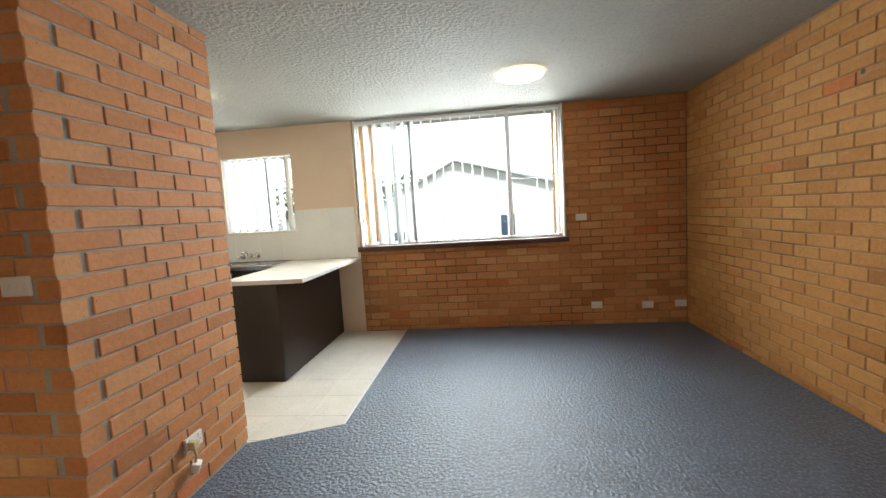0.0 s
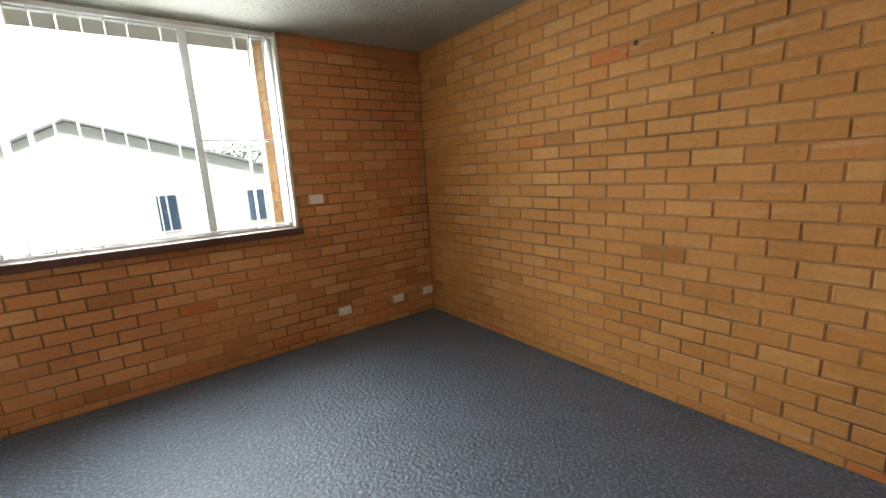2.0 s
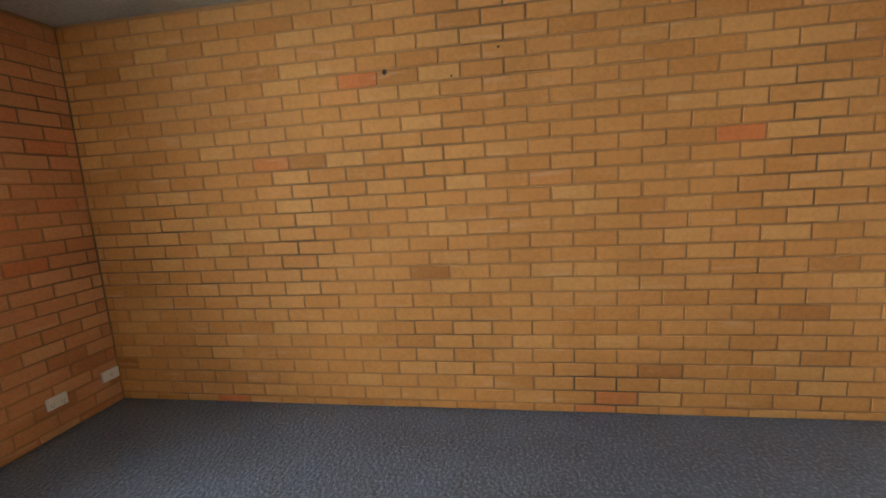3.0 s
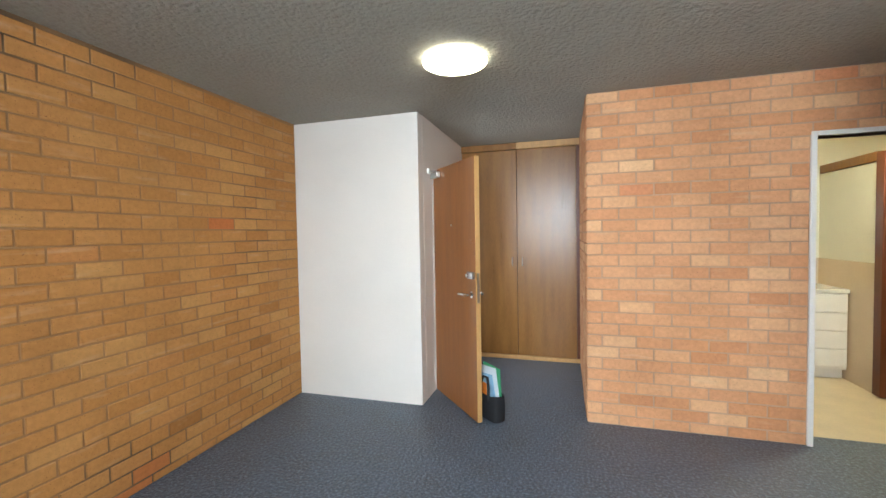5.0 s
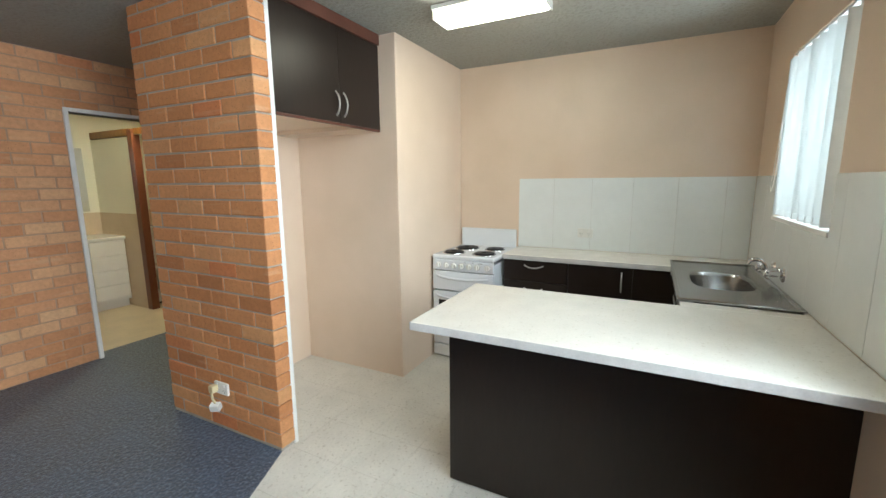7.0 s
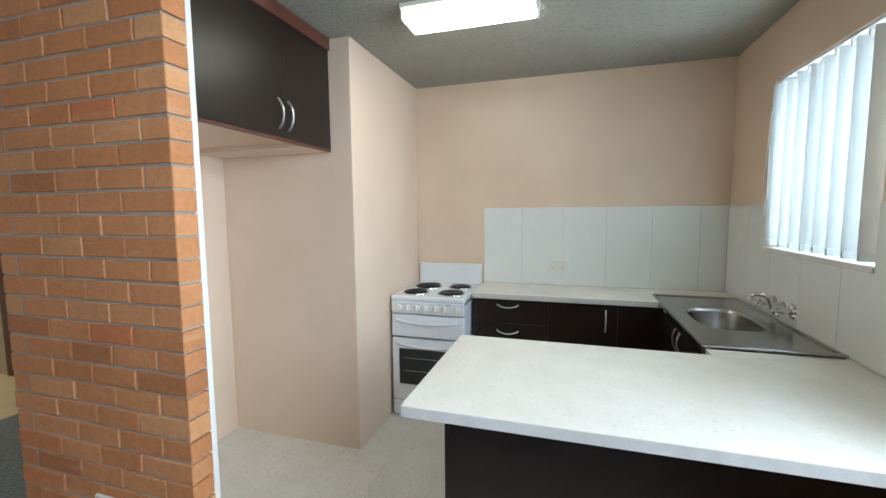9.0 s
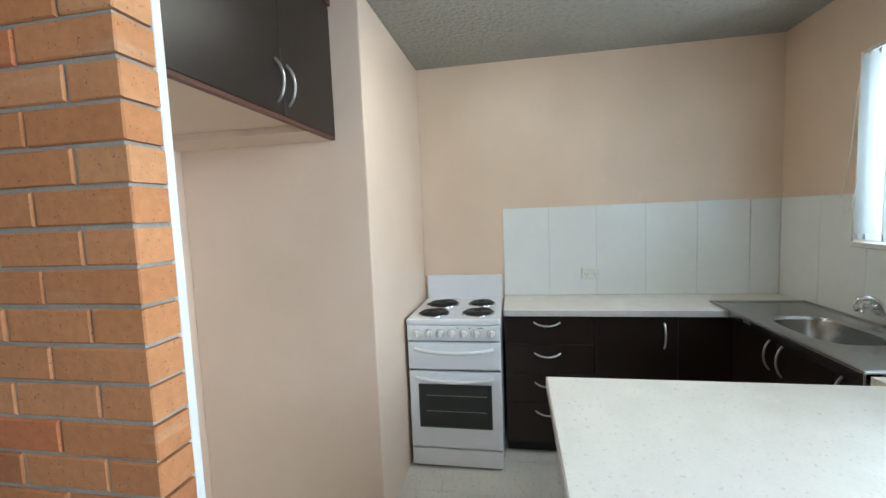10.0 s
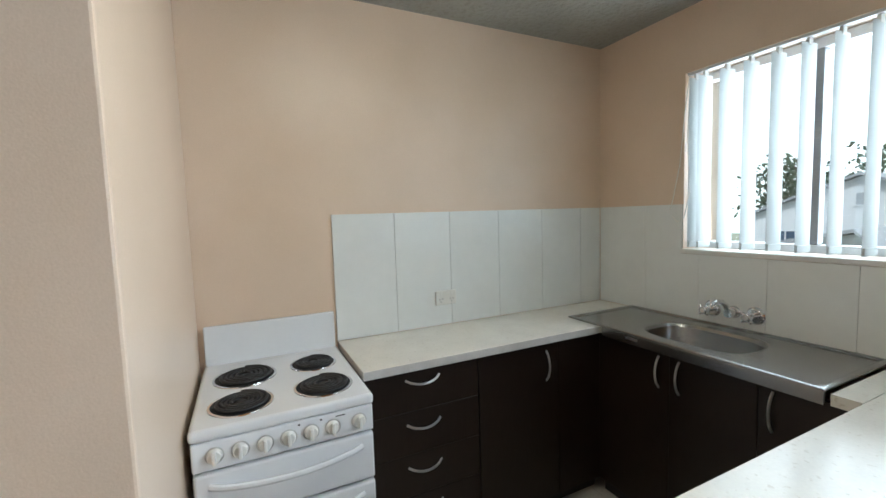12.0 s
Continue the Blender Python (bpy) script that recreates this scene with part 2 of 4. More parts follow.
M_BARK = material("bark", (0.09, 0.07, 0.05), 0.9, vary=0.3, scale=8)
M_LEAF = material("leaf_green", (0.085, 0.115, 0.070), 0.7, vary=0.45, scale=1.0, fine=5)
M_CONCRETE = material("grey_concrete", (0.34, 0.33, 0.31), 0.9, vary=0.15, scale=3)


def blind_material():
    m = material("pale_blind_fabric", (0.66, 0.69, 0.68), 0.8, vary=0.05, scale=12, fine=300, bump=0.0003)
    n, l = m.node_tree.nodes, m.node_tree.links
    b, out = n["Principled BSDF"], n["Material Output"]
    tr, mx = n.new("ShaderNodeBsdfTranslucent"), n.new("ShaderNodeMixShader")
    tr.inputs["Color"].default_value = (0.82, 0.85, 0.83, 1)
    mx.inputs["Fac"].default_value = 0.055
    l.new(b.outputs["BSDF"], mx.inputs[1])
    l.new(tr.outputs["BSDF"], mx.inputs[2])
    l.new(mx.outputs["Shader"], out.inputs["Surface"])
    return m


def glass_material():
    m = bpy.data.materials.new("window_glass")
    m.use_nodes = True
    n, l = m.node_tree.nodes, m.node_tree.links
    n.remove(n["Principled BSDF"])
    tr, gl, mx = n.new("ShaderNodeBsdfTransparent"), n.new("ShaderNodeBsdfGlossy"), n.new("ShaderNodeMixShader")
    tr.inputs["Color"].default_value = (0.94, 0.96, 0.95, 1)
    gl.inputs["Roughness"].default_value = 0.02
    mx.inputs["Fac"].default_value = 0.05
    l.new(tr.outputs["BSDF"], mx.inputs[1])
    l.new(gl.outputs["BSDF"], mx.inputs[2])
    l.new(mx.outputs["Shader"], n["Material Output"].inputs["Surface"])
    return m


def glow_material(name, color, strength):
    m = bpy.data.materials.new(name)
    m.use_nodes = True
    b = m.node_tree.nodes["Principled BSDF"]
    b.inputs["Base Color"].default_value = (0.8, 0.8, 0.78, 1)
    b.inputs["Emission Color"].default_value, b.inputs["Emission Strength"].default_value = (*color, 1), strength
    return m


M_BLIND, M_GLASS = blind_material(), glass_material()
M_LAMP = glow_material("lit_opal_diffuser", (1.0, 0.87, 0.62), LAMP_E)
M_BATHLAMP = glow_material("lit_bathroom_diffuser", (1.0, 0.88, 0.58), 120.0)
def haze_material():
    """Bright hazy overcast sky, slightly uneven."""
    m = glow_material("bright_hazy_sky", (0.92, 0.97, 1.0), HAZE_E)
    n, l = m.node_tree.nodes, m.node_tree.links
    t = n.new("ShaderNodeTexNoise")
    t.inputs["Scale"].default_value, t.inputs["Detail"].default_value = 0.02, 4
    geo = n.new("ShaderNodeNewGeometry")
    l.new(geo.outputs["Position"], t.inputs["Vector"])
    r = n.new("ShaderNodeMapRange")
    r.inputs["To Min"].default_value, r.inputs["To Max"].default_value = HAZE_E * 0.85, HAZE_E * 1.15
    l.new(t.outputs["Fac"], r.inputs["Value"])
    l.new(r.outputs["Result"], n["Principled BSDF"].inputs["Emission Strength"])
    return m


M_HAZE = haze_material()
M_TUBE = glow_material("lit_prismatic_diffuser", (1.0, 0.91, 0.70), TUBE_E)

# ---- mesh helpers ----


def box(x0, y0, z0, x1, y1, z1, bevel=0.0, into=None, segments=2):
    """A box from corner to corner, with rounded edges; joined into another bmesh when given."""
    bm = bmesh.new()
    bmesh.ops.create_cube(bm, size=1.0)
    lo = Vector((min(x0, x1), min(y0, y1), min(z0, z1)))
    hi = Vector((max(x0, x1), max(y0, y1), max(z0, z1)))
    for v in bm.verts:
        v.co = Vector((lo[i] + (v.co[i] + 0.5) * (hi[i] - lo[i]) for i in range(3)))
    if bevel:
        bmesh.ops.bevel(bm, geom=bm.edges[:], offset=min(bevel, 0.45 * min(hi - lo)), segments=segments, affect="EDGES", profile=0.5)
    return join(bm, into)


def join(bm, into):
    if into is None:
        return bm
    me = bpy.data.meshes.new("tmp")
    bm.to_mesh(me)
    bm.free()
    into.from_mesh(me)
    bpy.data.meshes.remove(me)
    return into


def cyl(p, q, r0, r1=None, n=24, bevel=0.0, into=None):
    """A round bar or cone from p to q."""
    p, q = Vector(p), Vector(q)
    bm = bmesh.new()
    bmesh.ops.create_cone(bm, cap_ends=True, segments=n, radius1=r0, radius2=r0 if r1 is None else r1, depth=(q - p).length)
    if bevel:
        caps = [e for e in bm.edges if any(len(f.verts) > 4 for f in e.link_faces)]
        bmesh.ops.bevel(bm, geom=caps, offset=bevel, segments=3, affect="EDGES", profile=0.5)
    rot = (q - p).to_track_quat("Z", "Y").to_matrix().to_4x4()
    bm.transform(Matrix.Translation((p + q) / 2) @ rot)
    return join(bm, into)


def tube(points, r, n=10, into=None, flat=1.0):
    """A round or flattened rod swept along points."""
    bm = bmesh.new()
    pts = [Vector(p) for p in points]
    rings = []
    side0 = None
    for i, p in enumerate(pts):
        d = (pts[min(i + 1, len(pts) - 1)] - pts[max(i - 1, 0)]).normalized()
        if side0 is None:
            side0 = d.orthogonal().normalized()
        side = (side0 - d * side0.dot(d)).normalized()
        side0 = side
        up = d.cross(side)
        rings.append([bm.verts.new(p + side * (math.cos(a) * r) + up * (math.sin(a) * r * flat)) for a in (2 * math.pi * k / n for k in range(n))])
    for a, b in zip(rings, rings[1:]):
        for k in range(n):
            bm.faces.new((a[k], a[(k + 1) % n], b[(k + 1) % n], b[k]))
    bm.faces.new(rings[0][::-1])
    bm.faces.new(rings[-1])
    return join(bm, into)


def loft(loops, cap=True, into=None, first=True):
    """A skin over closed loops of equal count."""
    bm = bmesh.new()
    rings = [[bm.verts.new(p) for p in lp] for lp in loops]
    n = len(rings[0])
    for a, b in zip(rings, rings[1:]):
        for k in range(n):
            bm.faces.new((a[k], a[(k + 1) % n], b[(k + 1) % n], b[k]))
    if cap:
        if first:
            bm.faces.new(rings[0][::-1])
        bm.faces.new(rings[-1])
    bmesh.ops.recalc_face_normals(bm, faces=bm.faces[:])
    return join(bm, into)


def origin(ob):
    v = Vector((0, 0, 0))
    while ob:
        v += ob.location
        ob = ob.parent
    return v


def shade(me, smooth):
    if smooth:
        for p in me.polygons:
            p.use_smooth = True
        me.set_sharp_from_angle(angle=radians(35))
        sides = {}
        for p in me.polygons:
            for k in p.edge_keys:
                sides.setdefault(k, []).append(p)
        for e in me.edges:
            q = sides.get(e.key, ())
            if len(q) == 2 and max(q[0].area, q[1].area) > 5 * min(q[0].area, q[1].area) and q[0].normal.dot(q[1].normal) < 0.99:
                e.use_edge_sharp = True          # broad faces stay flat beside their rounded edges


def part(name, bm, mat, parent=None, label="", smooth=True):
    """Links a bmesh as one mesh object under a thing, or at top level."""
    if parent:
        bmesh.ops.translate(bm, verts=bm.verts[:], vec=-origin(parent))
    me = bpy.data.meshes.new(name)
    bm.to_mesh(me)
    bm.free()
    me.materials.append(mat)
    shade(me, smooth)
    ob = new(name, me)
    ob.parent = parent
    if label:
        tagged(ob, label)
    return ob


def thing(name, at, label, category, group=""):
    ob = new(name)
    ob.location = at
    ob.empty_display_size = 0.1
    return tagged(ob, label, category, group)


def structure(name, bm, mat, label="", category=""):
    return tagged(part(name, bm, mat, smooth=False), label, category, "", "structure")


def bow(p, q, out, r=0.005, n=9, into=None, flat=1.0):
    """A bowed pull from p to q, standing off by the vector out."""
    p, q, out = Vector(p), Vector(q), Vector(out)
    return tube([p.lerp(q, i / (n - 1)) + out * (math.sin(math.pi * i / (n - 1)) ** 0.7) for i in range(n)], r, 8, into, flat)


# ---- plan ----
XE, YN, XK, H = 2.435, 4.93, -3.23, 2.40        # east wall, north wall, kitchen west wall, ceiling
YB = 0.28                                      # brick wall beside the bathroom door
PX, PY0, PY1 = -1.15, 1.642, 2.61                # brick pier wall: east face, south and north ends
ALC_X0, ALC_X1, ALC_Y = -2.178, -1.268, 1.815   # fridge recess
NIB_Y = 2.732
EX = 1.28                                       # entry wall
WY = -1.15                                      # wardrobe front
BT = 0.870                                       # bench top

# ---- floors, ceiling ----
bm = bmesh.new()
outline = [(XE + 0.05, -0.0), (XE + 0.05, YN + 0.05), (-0.625, YN + 0.05), (-0.618, 2.83), (-1.155, 2.605), (-1.20, 2.2), (-1.20, 1.70), (-3.3, 1.70), (-3.3, 0.13), (-0.05, 0.13), (-0.05, WY - 0.02), (1.33, WY - 0.02), (1.33, 0.0)]
vs = [bm.verts.new((x, y, 0)) for x, y in outline]
f = bm.faces.new(vs)
ext = bmesh.ops.extrude_face_region(bm, geom=[f])
bmesh.ops.translate(bm, verts=[v for v in ext["geom"] if isinstance(v, bmesh.types.BMVert)], vec=(0, 0, -0.012))
bmesh.ops.recalc_face_normals(bm, faces=bm.faces[:])
structure("floor_carpet", bm, M_CARPET, "dark blue-grey flecked loop pile carpet", "carpet")
floor_kitchen = structure("floor_kitchen", box(XK - 0.1, ALC_Y - 0.1, -0.20, -0.55, YN + 0.1, -0.008), M_GROUT, "cream vinyl tiled kitchen floor", "floor")
structure("floor_bathroom", box(-3.9, -1.95, -0.20, -0.2, 0.135, -0.006), M_BATHFLOOR, "beige bathroom floor", "floor")
structure("floor_slab", box(-3.9, -2.0, -0.40, XE + 0.3, YN + 0.24, -0.21), M_CONCRETE, "grey concrete floor slab", "slab")
structure("ceiling", box(-3.9, -2.0, H, XE + 0.3, YN + 0.24, H + 0.2), M_CEILING, "grey-white stippled textured ceiling, coloured darker for its indirect light", "ceiling")
trim = structure("trim_carpet_strip", box(-0.634, 2.82, -0.004, -0.617, YN, 0.004, 0.002), M_ALU, "pale metal carpet edge strip", "trim")

# ---- plaster walls ----
KW = (-2.69, -1.84, 1.215, 2.09)                # kitchen window opening
LW = (-1.085, 1.205, 0.985, 2.395)              # large window opening
bm = bmesh.new()
box(XK - 0.15, YN, -0.2, KW[0], YN + 0.24, H, into=bm)
box(KW[1], YN, -0.2, -1.10, YN + 0.24, H, into=bm)
box(KW[0], YN, -0.2, KW[1], YN + 0.24, KW[2], into=bm)
box(KW[0], YN, KW[3], KW[1], YN + 0.24, H, into=bm)
structure("wall_kitchen_north", bm, M_PEACH, "peach painted plaster kitchen wall with window", "wall")
structure("wall_kitchen_west", box(XK - 0.15, ALC_Y, -0.2, XK, YN, H), M_PEACH, "peach painted plaster kitchen wall", "wall")
structure("wall_nib", box(XK, ALC_Y, -0.2, ALC_X0, NIB_Y, H, 0.006), M_PEACH, "peach painted plaster nib beside the stove", "wall")
structure("wall_recess_back", box(XK - 0.15, 1.752, -0.2, ALC_X1, ALC_Y, H), M_PEACH, "peach painted back of the fridge recess", "wall")
structure("wall_recess_side", box(-1.243, ALC_Y - 0.06, -0.2, ALC_X1, PY1 + 0.004, H, 0.004), M_GLOSSWHITE, "white painted plaster edge behind the brick pier", "wall")
structure("wall_entry_white", box(EX, 0.18, -0.2, XE + 0.1, 0.297, H, 0.008), M_WHITE_WALL, "white painted plaster wall beside the entry", "wall")
DY0, DY1, DH = -0.84, -0.055, 2.0               # entry doorway
bm = bmesh.new()
box(EX, DY1 + 0.004, -0.2, EX + 0.11, 0.179, H, into=bm)
box(EX, WY - 0.6, -0.2, EX + 0.11, DY0, H, into=bm)
box(EX, DY0, DH, EX + 0.11, DY1 + 0.004, H, into=bm)
structure("wall_entry_side", bm, M_WHITE_WALL, "off-white plaster wall with the entry doorway", "wall")
structure("wall_wardrobe_back", box(-0.115, WY - 0.7, -0.2, EX, WY - 0.6, H), M_WHITE_WALL, "plain wall behind the wardrobe", "wall")
structure("wall_hall_west", box(-3.45, 0.15, -0.2, -3.30, 1.75, H), M_WHITE_WALL, "plain white end wall of the side hall", "wall")

# ---- brick walls ----
COURSE, LONG, JOINT = 0.0833, 0.227, 0.010
piece_meshes = {}


def piece_data(length, height, depth):
    """Verts and faces of one brick: front at y = 0 facing -y, with a worn arris."""
    a, h, c = length / 2, height / 2, 0.0035
    v = [(sx * a, depth, sz * h) for sx, sz in ((-1, -1), (1, -1), (1, 1), (-1, 1))]
    v += [(sx * a, c, sz * h) for sx, sz in ((-1, -1), (1, -1), (1, 1), (-1, 1))]
    v += [(sx * (a - c), 0, sz * (h - c)) for sx, sz in ((-1, -1), (1, -1), (1, 1), (-1, 1))]
    f = [(3, 2, 1, 0), (8, 9, 10, 11)]
    for k in range(4):
        j = (k + 1) % 4
        f += [(k, j, j + 4, k + 4), (k + 4, j + 4, j + 8, k + 8)]
    return v, f


def brick_run(wall, axis, a0, a1, face, turn, depth, rng, z0=0.0, z1=H, holes=(), stretch=(-99, 99), shift=0.0, ends=None, mats=None, rise=0.0):
    """Stretcher bond along an axis. Bricks within the stretch are objects of their own, the rest one joined part."""
    mat, mat_joined = mats or (M_BRICK, M_BRICKS)
    rest_v, rest_f, made = [], [], 0
    c = math.floor((z0 - rise) / COURSE)
    while c * COURSE + rise < z1 - 0.02:
        lo, hi = max(c * COURSE + rise, z0), min((c + 1) * COURSE + rise, z1)
        if hi - lo < JOINT + 0.008:
            c += 1
            continue
        zc, hh = (lo + hi) / 2, hi - lo - JOINT
        b0, b1 = (a0, a1) if ends is None else ends(c)
        p = a0 - ((LONG / 2 if c % 2 else 0.0) + shift) % LONG
        while p < b1:
            s, e = max(p, b0), min(p + LONG, b1)
            p += LONG
            if e - b0 < 0.06:
                continue
            s = b0 if s - b0 < 0.06 else s
            if b1 - e < 0.045:
                e, p = b1, b1
            spans = [(s, e)]
            for h0, h1, k0, k1 in holes:
                if k0 < zc < k1:
                    spans = [q for u, w in spans for q in ((u, min(w, h0)), (max(u, h1), w)) if q[1] - q[0] > 0.001]
            for u, w in spans:
                length = round(w - u - JOINT, 3)
                if length < 0.03:
                    continue
                at, out = (u + w) / 2, rng.uniform(-0.0012, 0.0016)
                m = {0: pose(at, face - out, zc), 180: pose(at, face + out, zc, 0, 0, 180), -90: pose(face - out, at, zc, 0, 0, -90), 90: pose(face + out, at, zc, 0, 0, 90)}[turn]
                m = m @ pose(0, 0, rng.uniform(-0.0012, 0.0012), rng.uniform(-0.25, 0.25), rng.uniform(-0.3, 0.3), rng.uniform(-0.25, 0.25))
                if stretch[0] <= at <= stretch[1] and made < 300:
                    key = (length, round(hh, 3), depth, mat.name)
                    if key not in piece_meshes:
                        me = bpy.data.meshes.new("brick")
                        v, f = piece_data(length, hh, depth)
                        me.from_pydata(v, [], f)
                        me.materials.append(mat)
                        piece_meshes[key] = me
                    ob = new("brick", piece_meshes[key])
                    ob.parent, ob.matrix_basis = wall, m
                    made += 1
                else:
                    v, f = piece_data(length, hh, depth)
                    k = len(rest_v)
                    rest_v += [tuple(m @ Vector(q)) for q in v]
                    rest_f += [tuple(i + k for i in q) for q in f]
        c += 1
    if rest_v:
        me = bpy.data.meshes.new("brickwork")
        me.from_pydata(rest_v, [], rest_f)
        me.materials.append(mat_joined)
        ob = new("brickwork", me)
        ob.parent = wall
        tagged(ob, kind="stuff")


wall_east = structure("wall_east", box(XE + 0.0055, 0.17, -0.2, XE + 0.23, YN + 0.24, H), M_MORTAR_TAN_SHADED, "orange-tan face brick wall", "wall")
bm = bmesh.new()
box(-1.10, YN + 0.007, -0.2, LW[1], YN + 0.24, 0.93, into=bm)
box(LW[1], YN + 0.007, -0.2, XE + 0.005, YN + 0.24, H, into=bm)
wall_north = structure("wall_north", bm, M_MORTAR_TAN_SHADED, "orange-brown face brick wall with the large window", "wall")
bm = bmesh.new()
box(-1.243, PY0 + 0.007, -0.2, PX - 0.007, PY1 - 0.007, H, into=bm)
box(-3.3, PY0 + 0.007, -0.2, -1.243, 1.752, H, into=bm)
wall_pier = structure("wall_pier", bm, M_MORTAR_GREY, "orange face brick pier wall with grey mortar", "wall")
BD0, BD1, BDH = -2.16, -1.375, 1.985             # bathroom doorway
bm = bmesh.new()
box(BD1, 0.155, -0.2, -0.012, YB - 0.005, H, into=bm)
box(BD0, 0.155, BDH, BD1, YB - 0.005, H, into=bm)
box(-3.3, 0.155, -0.2, BD0, YB - 0.005, H, into=bm)
box(-0.115, WY - 0.6, -0.2, -0.012, 0.155, H, into=bm)
wall_bath = structure("wall_bathroom_brick", bm, M_MORTAR_PINK, "pinkish orange face brick wall beside the bathroom", "wall")

# ---- bathroom shell ----
bm = bmesh.new()
box(-0.20, -1.80, -0.2, -0.115, 0.155, H, into=bm)
box(-3.55, -1.80, -0.2, -0.115, -1.70, H, into=bm)
box(-3.55, -1.70, -0.2, -3.45, 0.155, H, into=bm)
structure("wall_bathroom", bm, M_BATHWALL, "cream painted bathroom walls", "wall")
structure("wall_bathroom_partition", box(-2.40, -1.70, -0.2, -2.35, -0.86, 1.95), M_BATHWALL, "cream partition beside the toilet", "wall")
structure("trim_bathroom_tile_south", box(-3.45, -1.70, -0.006, -0.20, -1.692, 1.10), M_BATHTILE, "beige tiled dado in the bathroom", "tiles")
structure("trim_bathroom_tile_partition", box(-2.35, -1.69, -0.006, -2.343, -0.86, 1.10), M_BATHTILE, "beige tiled dado on the partition", "tiles")

# ---- windows ----


def window(name, x0, x1, z0, z1, y, mullions, label):
    w = structure(name, box(x0, y, z0, x0 + 0.035, y + 0.05, z1, 0.004), M_ALU, label, "window")
    bm = box(x1 - 0.035, y, z0, x1, y + 0.05, z1, 0.004)
    part("window_frame", bm, M_ALU, w)
    part("window_frame", box(x0 + 0.035, y, z1 - 0.04, x1 - 0.035, y + 0.05, z1, 0.004), M_ALU, w)
    part("window_frame", box(x0 + 0.035, y, z0, x1 - 0.035, y + 0.05, z0 + 0.035, 0.004), M_ALU, w)
    xs = [x0 + 0.035]
    for mx, mat, wd in mullions:
        part("mullion", box(mx - wd / 2, y + 0.002, z0 + 0.035, mx + wd / 2, y + 0.048, z1 - 0.04, 0.004), mat, w)
        xs += [mx - wd / 2, mx + wd / 2]
    xs.append(x1 - 0.035)
    for a, b in zip(xs[::2], xs[1::2]):
        p = part("pane", box(a, y + 0.022, z0 + 0.035, b, y + 0.027, z1 - 0.04), M_GLASS, w)
        p.visible_shadow = False
    return w


window_1 = window("window_1", LW[0] + 0.002, LW[1] - 0.002, LW[2], LW[3], 5.0, [(-0.46, M_GREYALU, 0.035), (0.625, M_ALU, 0.05)], "wide white aluminium sliding window")
part("transom", box(0.65, 5.008, 1.642, LW[1] - 0.037, 5.032, 1.654, 0.002), M_GREYALU, window_1)
part("sliding_rail", box(-1.045, 4.985, 0.986, 1.165, 4.999, 1.004, 0.002), M_ALU, window_1)
tagged(part("trim_window_sill", box(-1.115, 4.885, 0.93, 1.225, 4.998, 0.984, 0.006), M_SILL), "dark brown painted window sill", "window sill", "", "structure")
part("jamb_left", box(LW[0] + 0.001, 4.934, 0.986, LW[0] + 0.022, 4.999, 2.396, 0.002), M_GLOSSWHITE, window_1)
part("jamb_right", box(LW[1] - 0.022, 4.934, 0.986, LW[1] - 0.001, 4.999, 2.396, 0.002), M_GLOSSWHITE, window_1)
window_2 = window("window_2", KW[0] + 0.002, KW[1] - 0.002, KW[2] + 0.012, KW[3] - 0.002, 5.03, [(-2.20, M_GREYALU, 0.03)], "white kitchen sliding window")
part("window_sill", box(KW[0] - 0.004, 4.915, KW[2] - 0.012, KW[1] + 0.004, 5.028, KW[2] + 0.010, 0.003), M_GLOSSWHITE, window_2)


def slat_mesh(length):
    """One curved fabric slat, top at the origin."""
    bm = bmesh.new()
    n = 7
    cols = []
    for i in range(n):
        u = i / (n - 1) - 0.5
        x = 0.004 * (1 - (2 * u) ** 2)
        cols.append([bm.verts.new((x + o, u * 0.089, z)) for o in (-0.0004, 0.0004) for z in (-0.02, -length)])
    for a, b in zip(cols, cols[1:]):
        bm.faces.new((a[0], b[0], b[1], a[1]))
        bm.faces.new((a[2], a[3], b[3], b[2]))
        bm.faces.new((a[1], b[1], b[3], a[3]))
        bm.faces.new((a[0], a[2], b[2], b[0]))
    bmesh.ops.recalc_face_normals(bm, faces=bm.faces[:])
    return bm


def as_mesh(name, bm, mat):
    me = bpy.data.meshes.new(name)
    bm.to_mesh(me)
    bm.free()
    me.materials.append(mat)
    shade(me, True)
    return me


def vertical_blind(at, slats, length, x0, x1, label):
    """A vertical blind: headrail, slats with hanger and weight, all under one thing."""
    t = thing("vertical_blind", at, label, "blind")
    part("headrail", box(x0, at[1] - 0.018, at[2] + 0.0005, x1, at[1] + 0.018, min(at[2] + 0.03, H - 0.012), 0.002), M_ALU, t, "slim white headrail")
    fabric = as_mesh("slat", slat_mesh(length), M_BLIND)
    hang = as_mesh("hanger", box(-0.006, -0.012, -0.03, 0.006, 0.012, 0.0, 0.002), M_PLASTIC)
    weight = as_mesh("weight", box(-0.0015, -0.04, -length + 0.004, 0.0065, 0.04, -length + 0.03, 0.001), M_BLIND)
    for x, turn in slats:
        s = new("slat", fabric)
        s.parent, s.matrix_basis = t, pose(x - at[0], 0, 0, 0, 0, turn)
        for nm, me in (("hanger", hang), ("weight", weight)):
            o = new(nm, me)
            o.parent = s
    return t


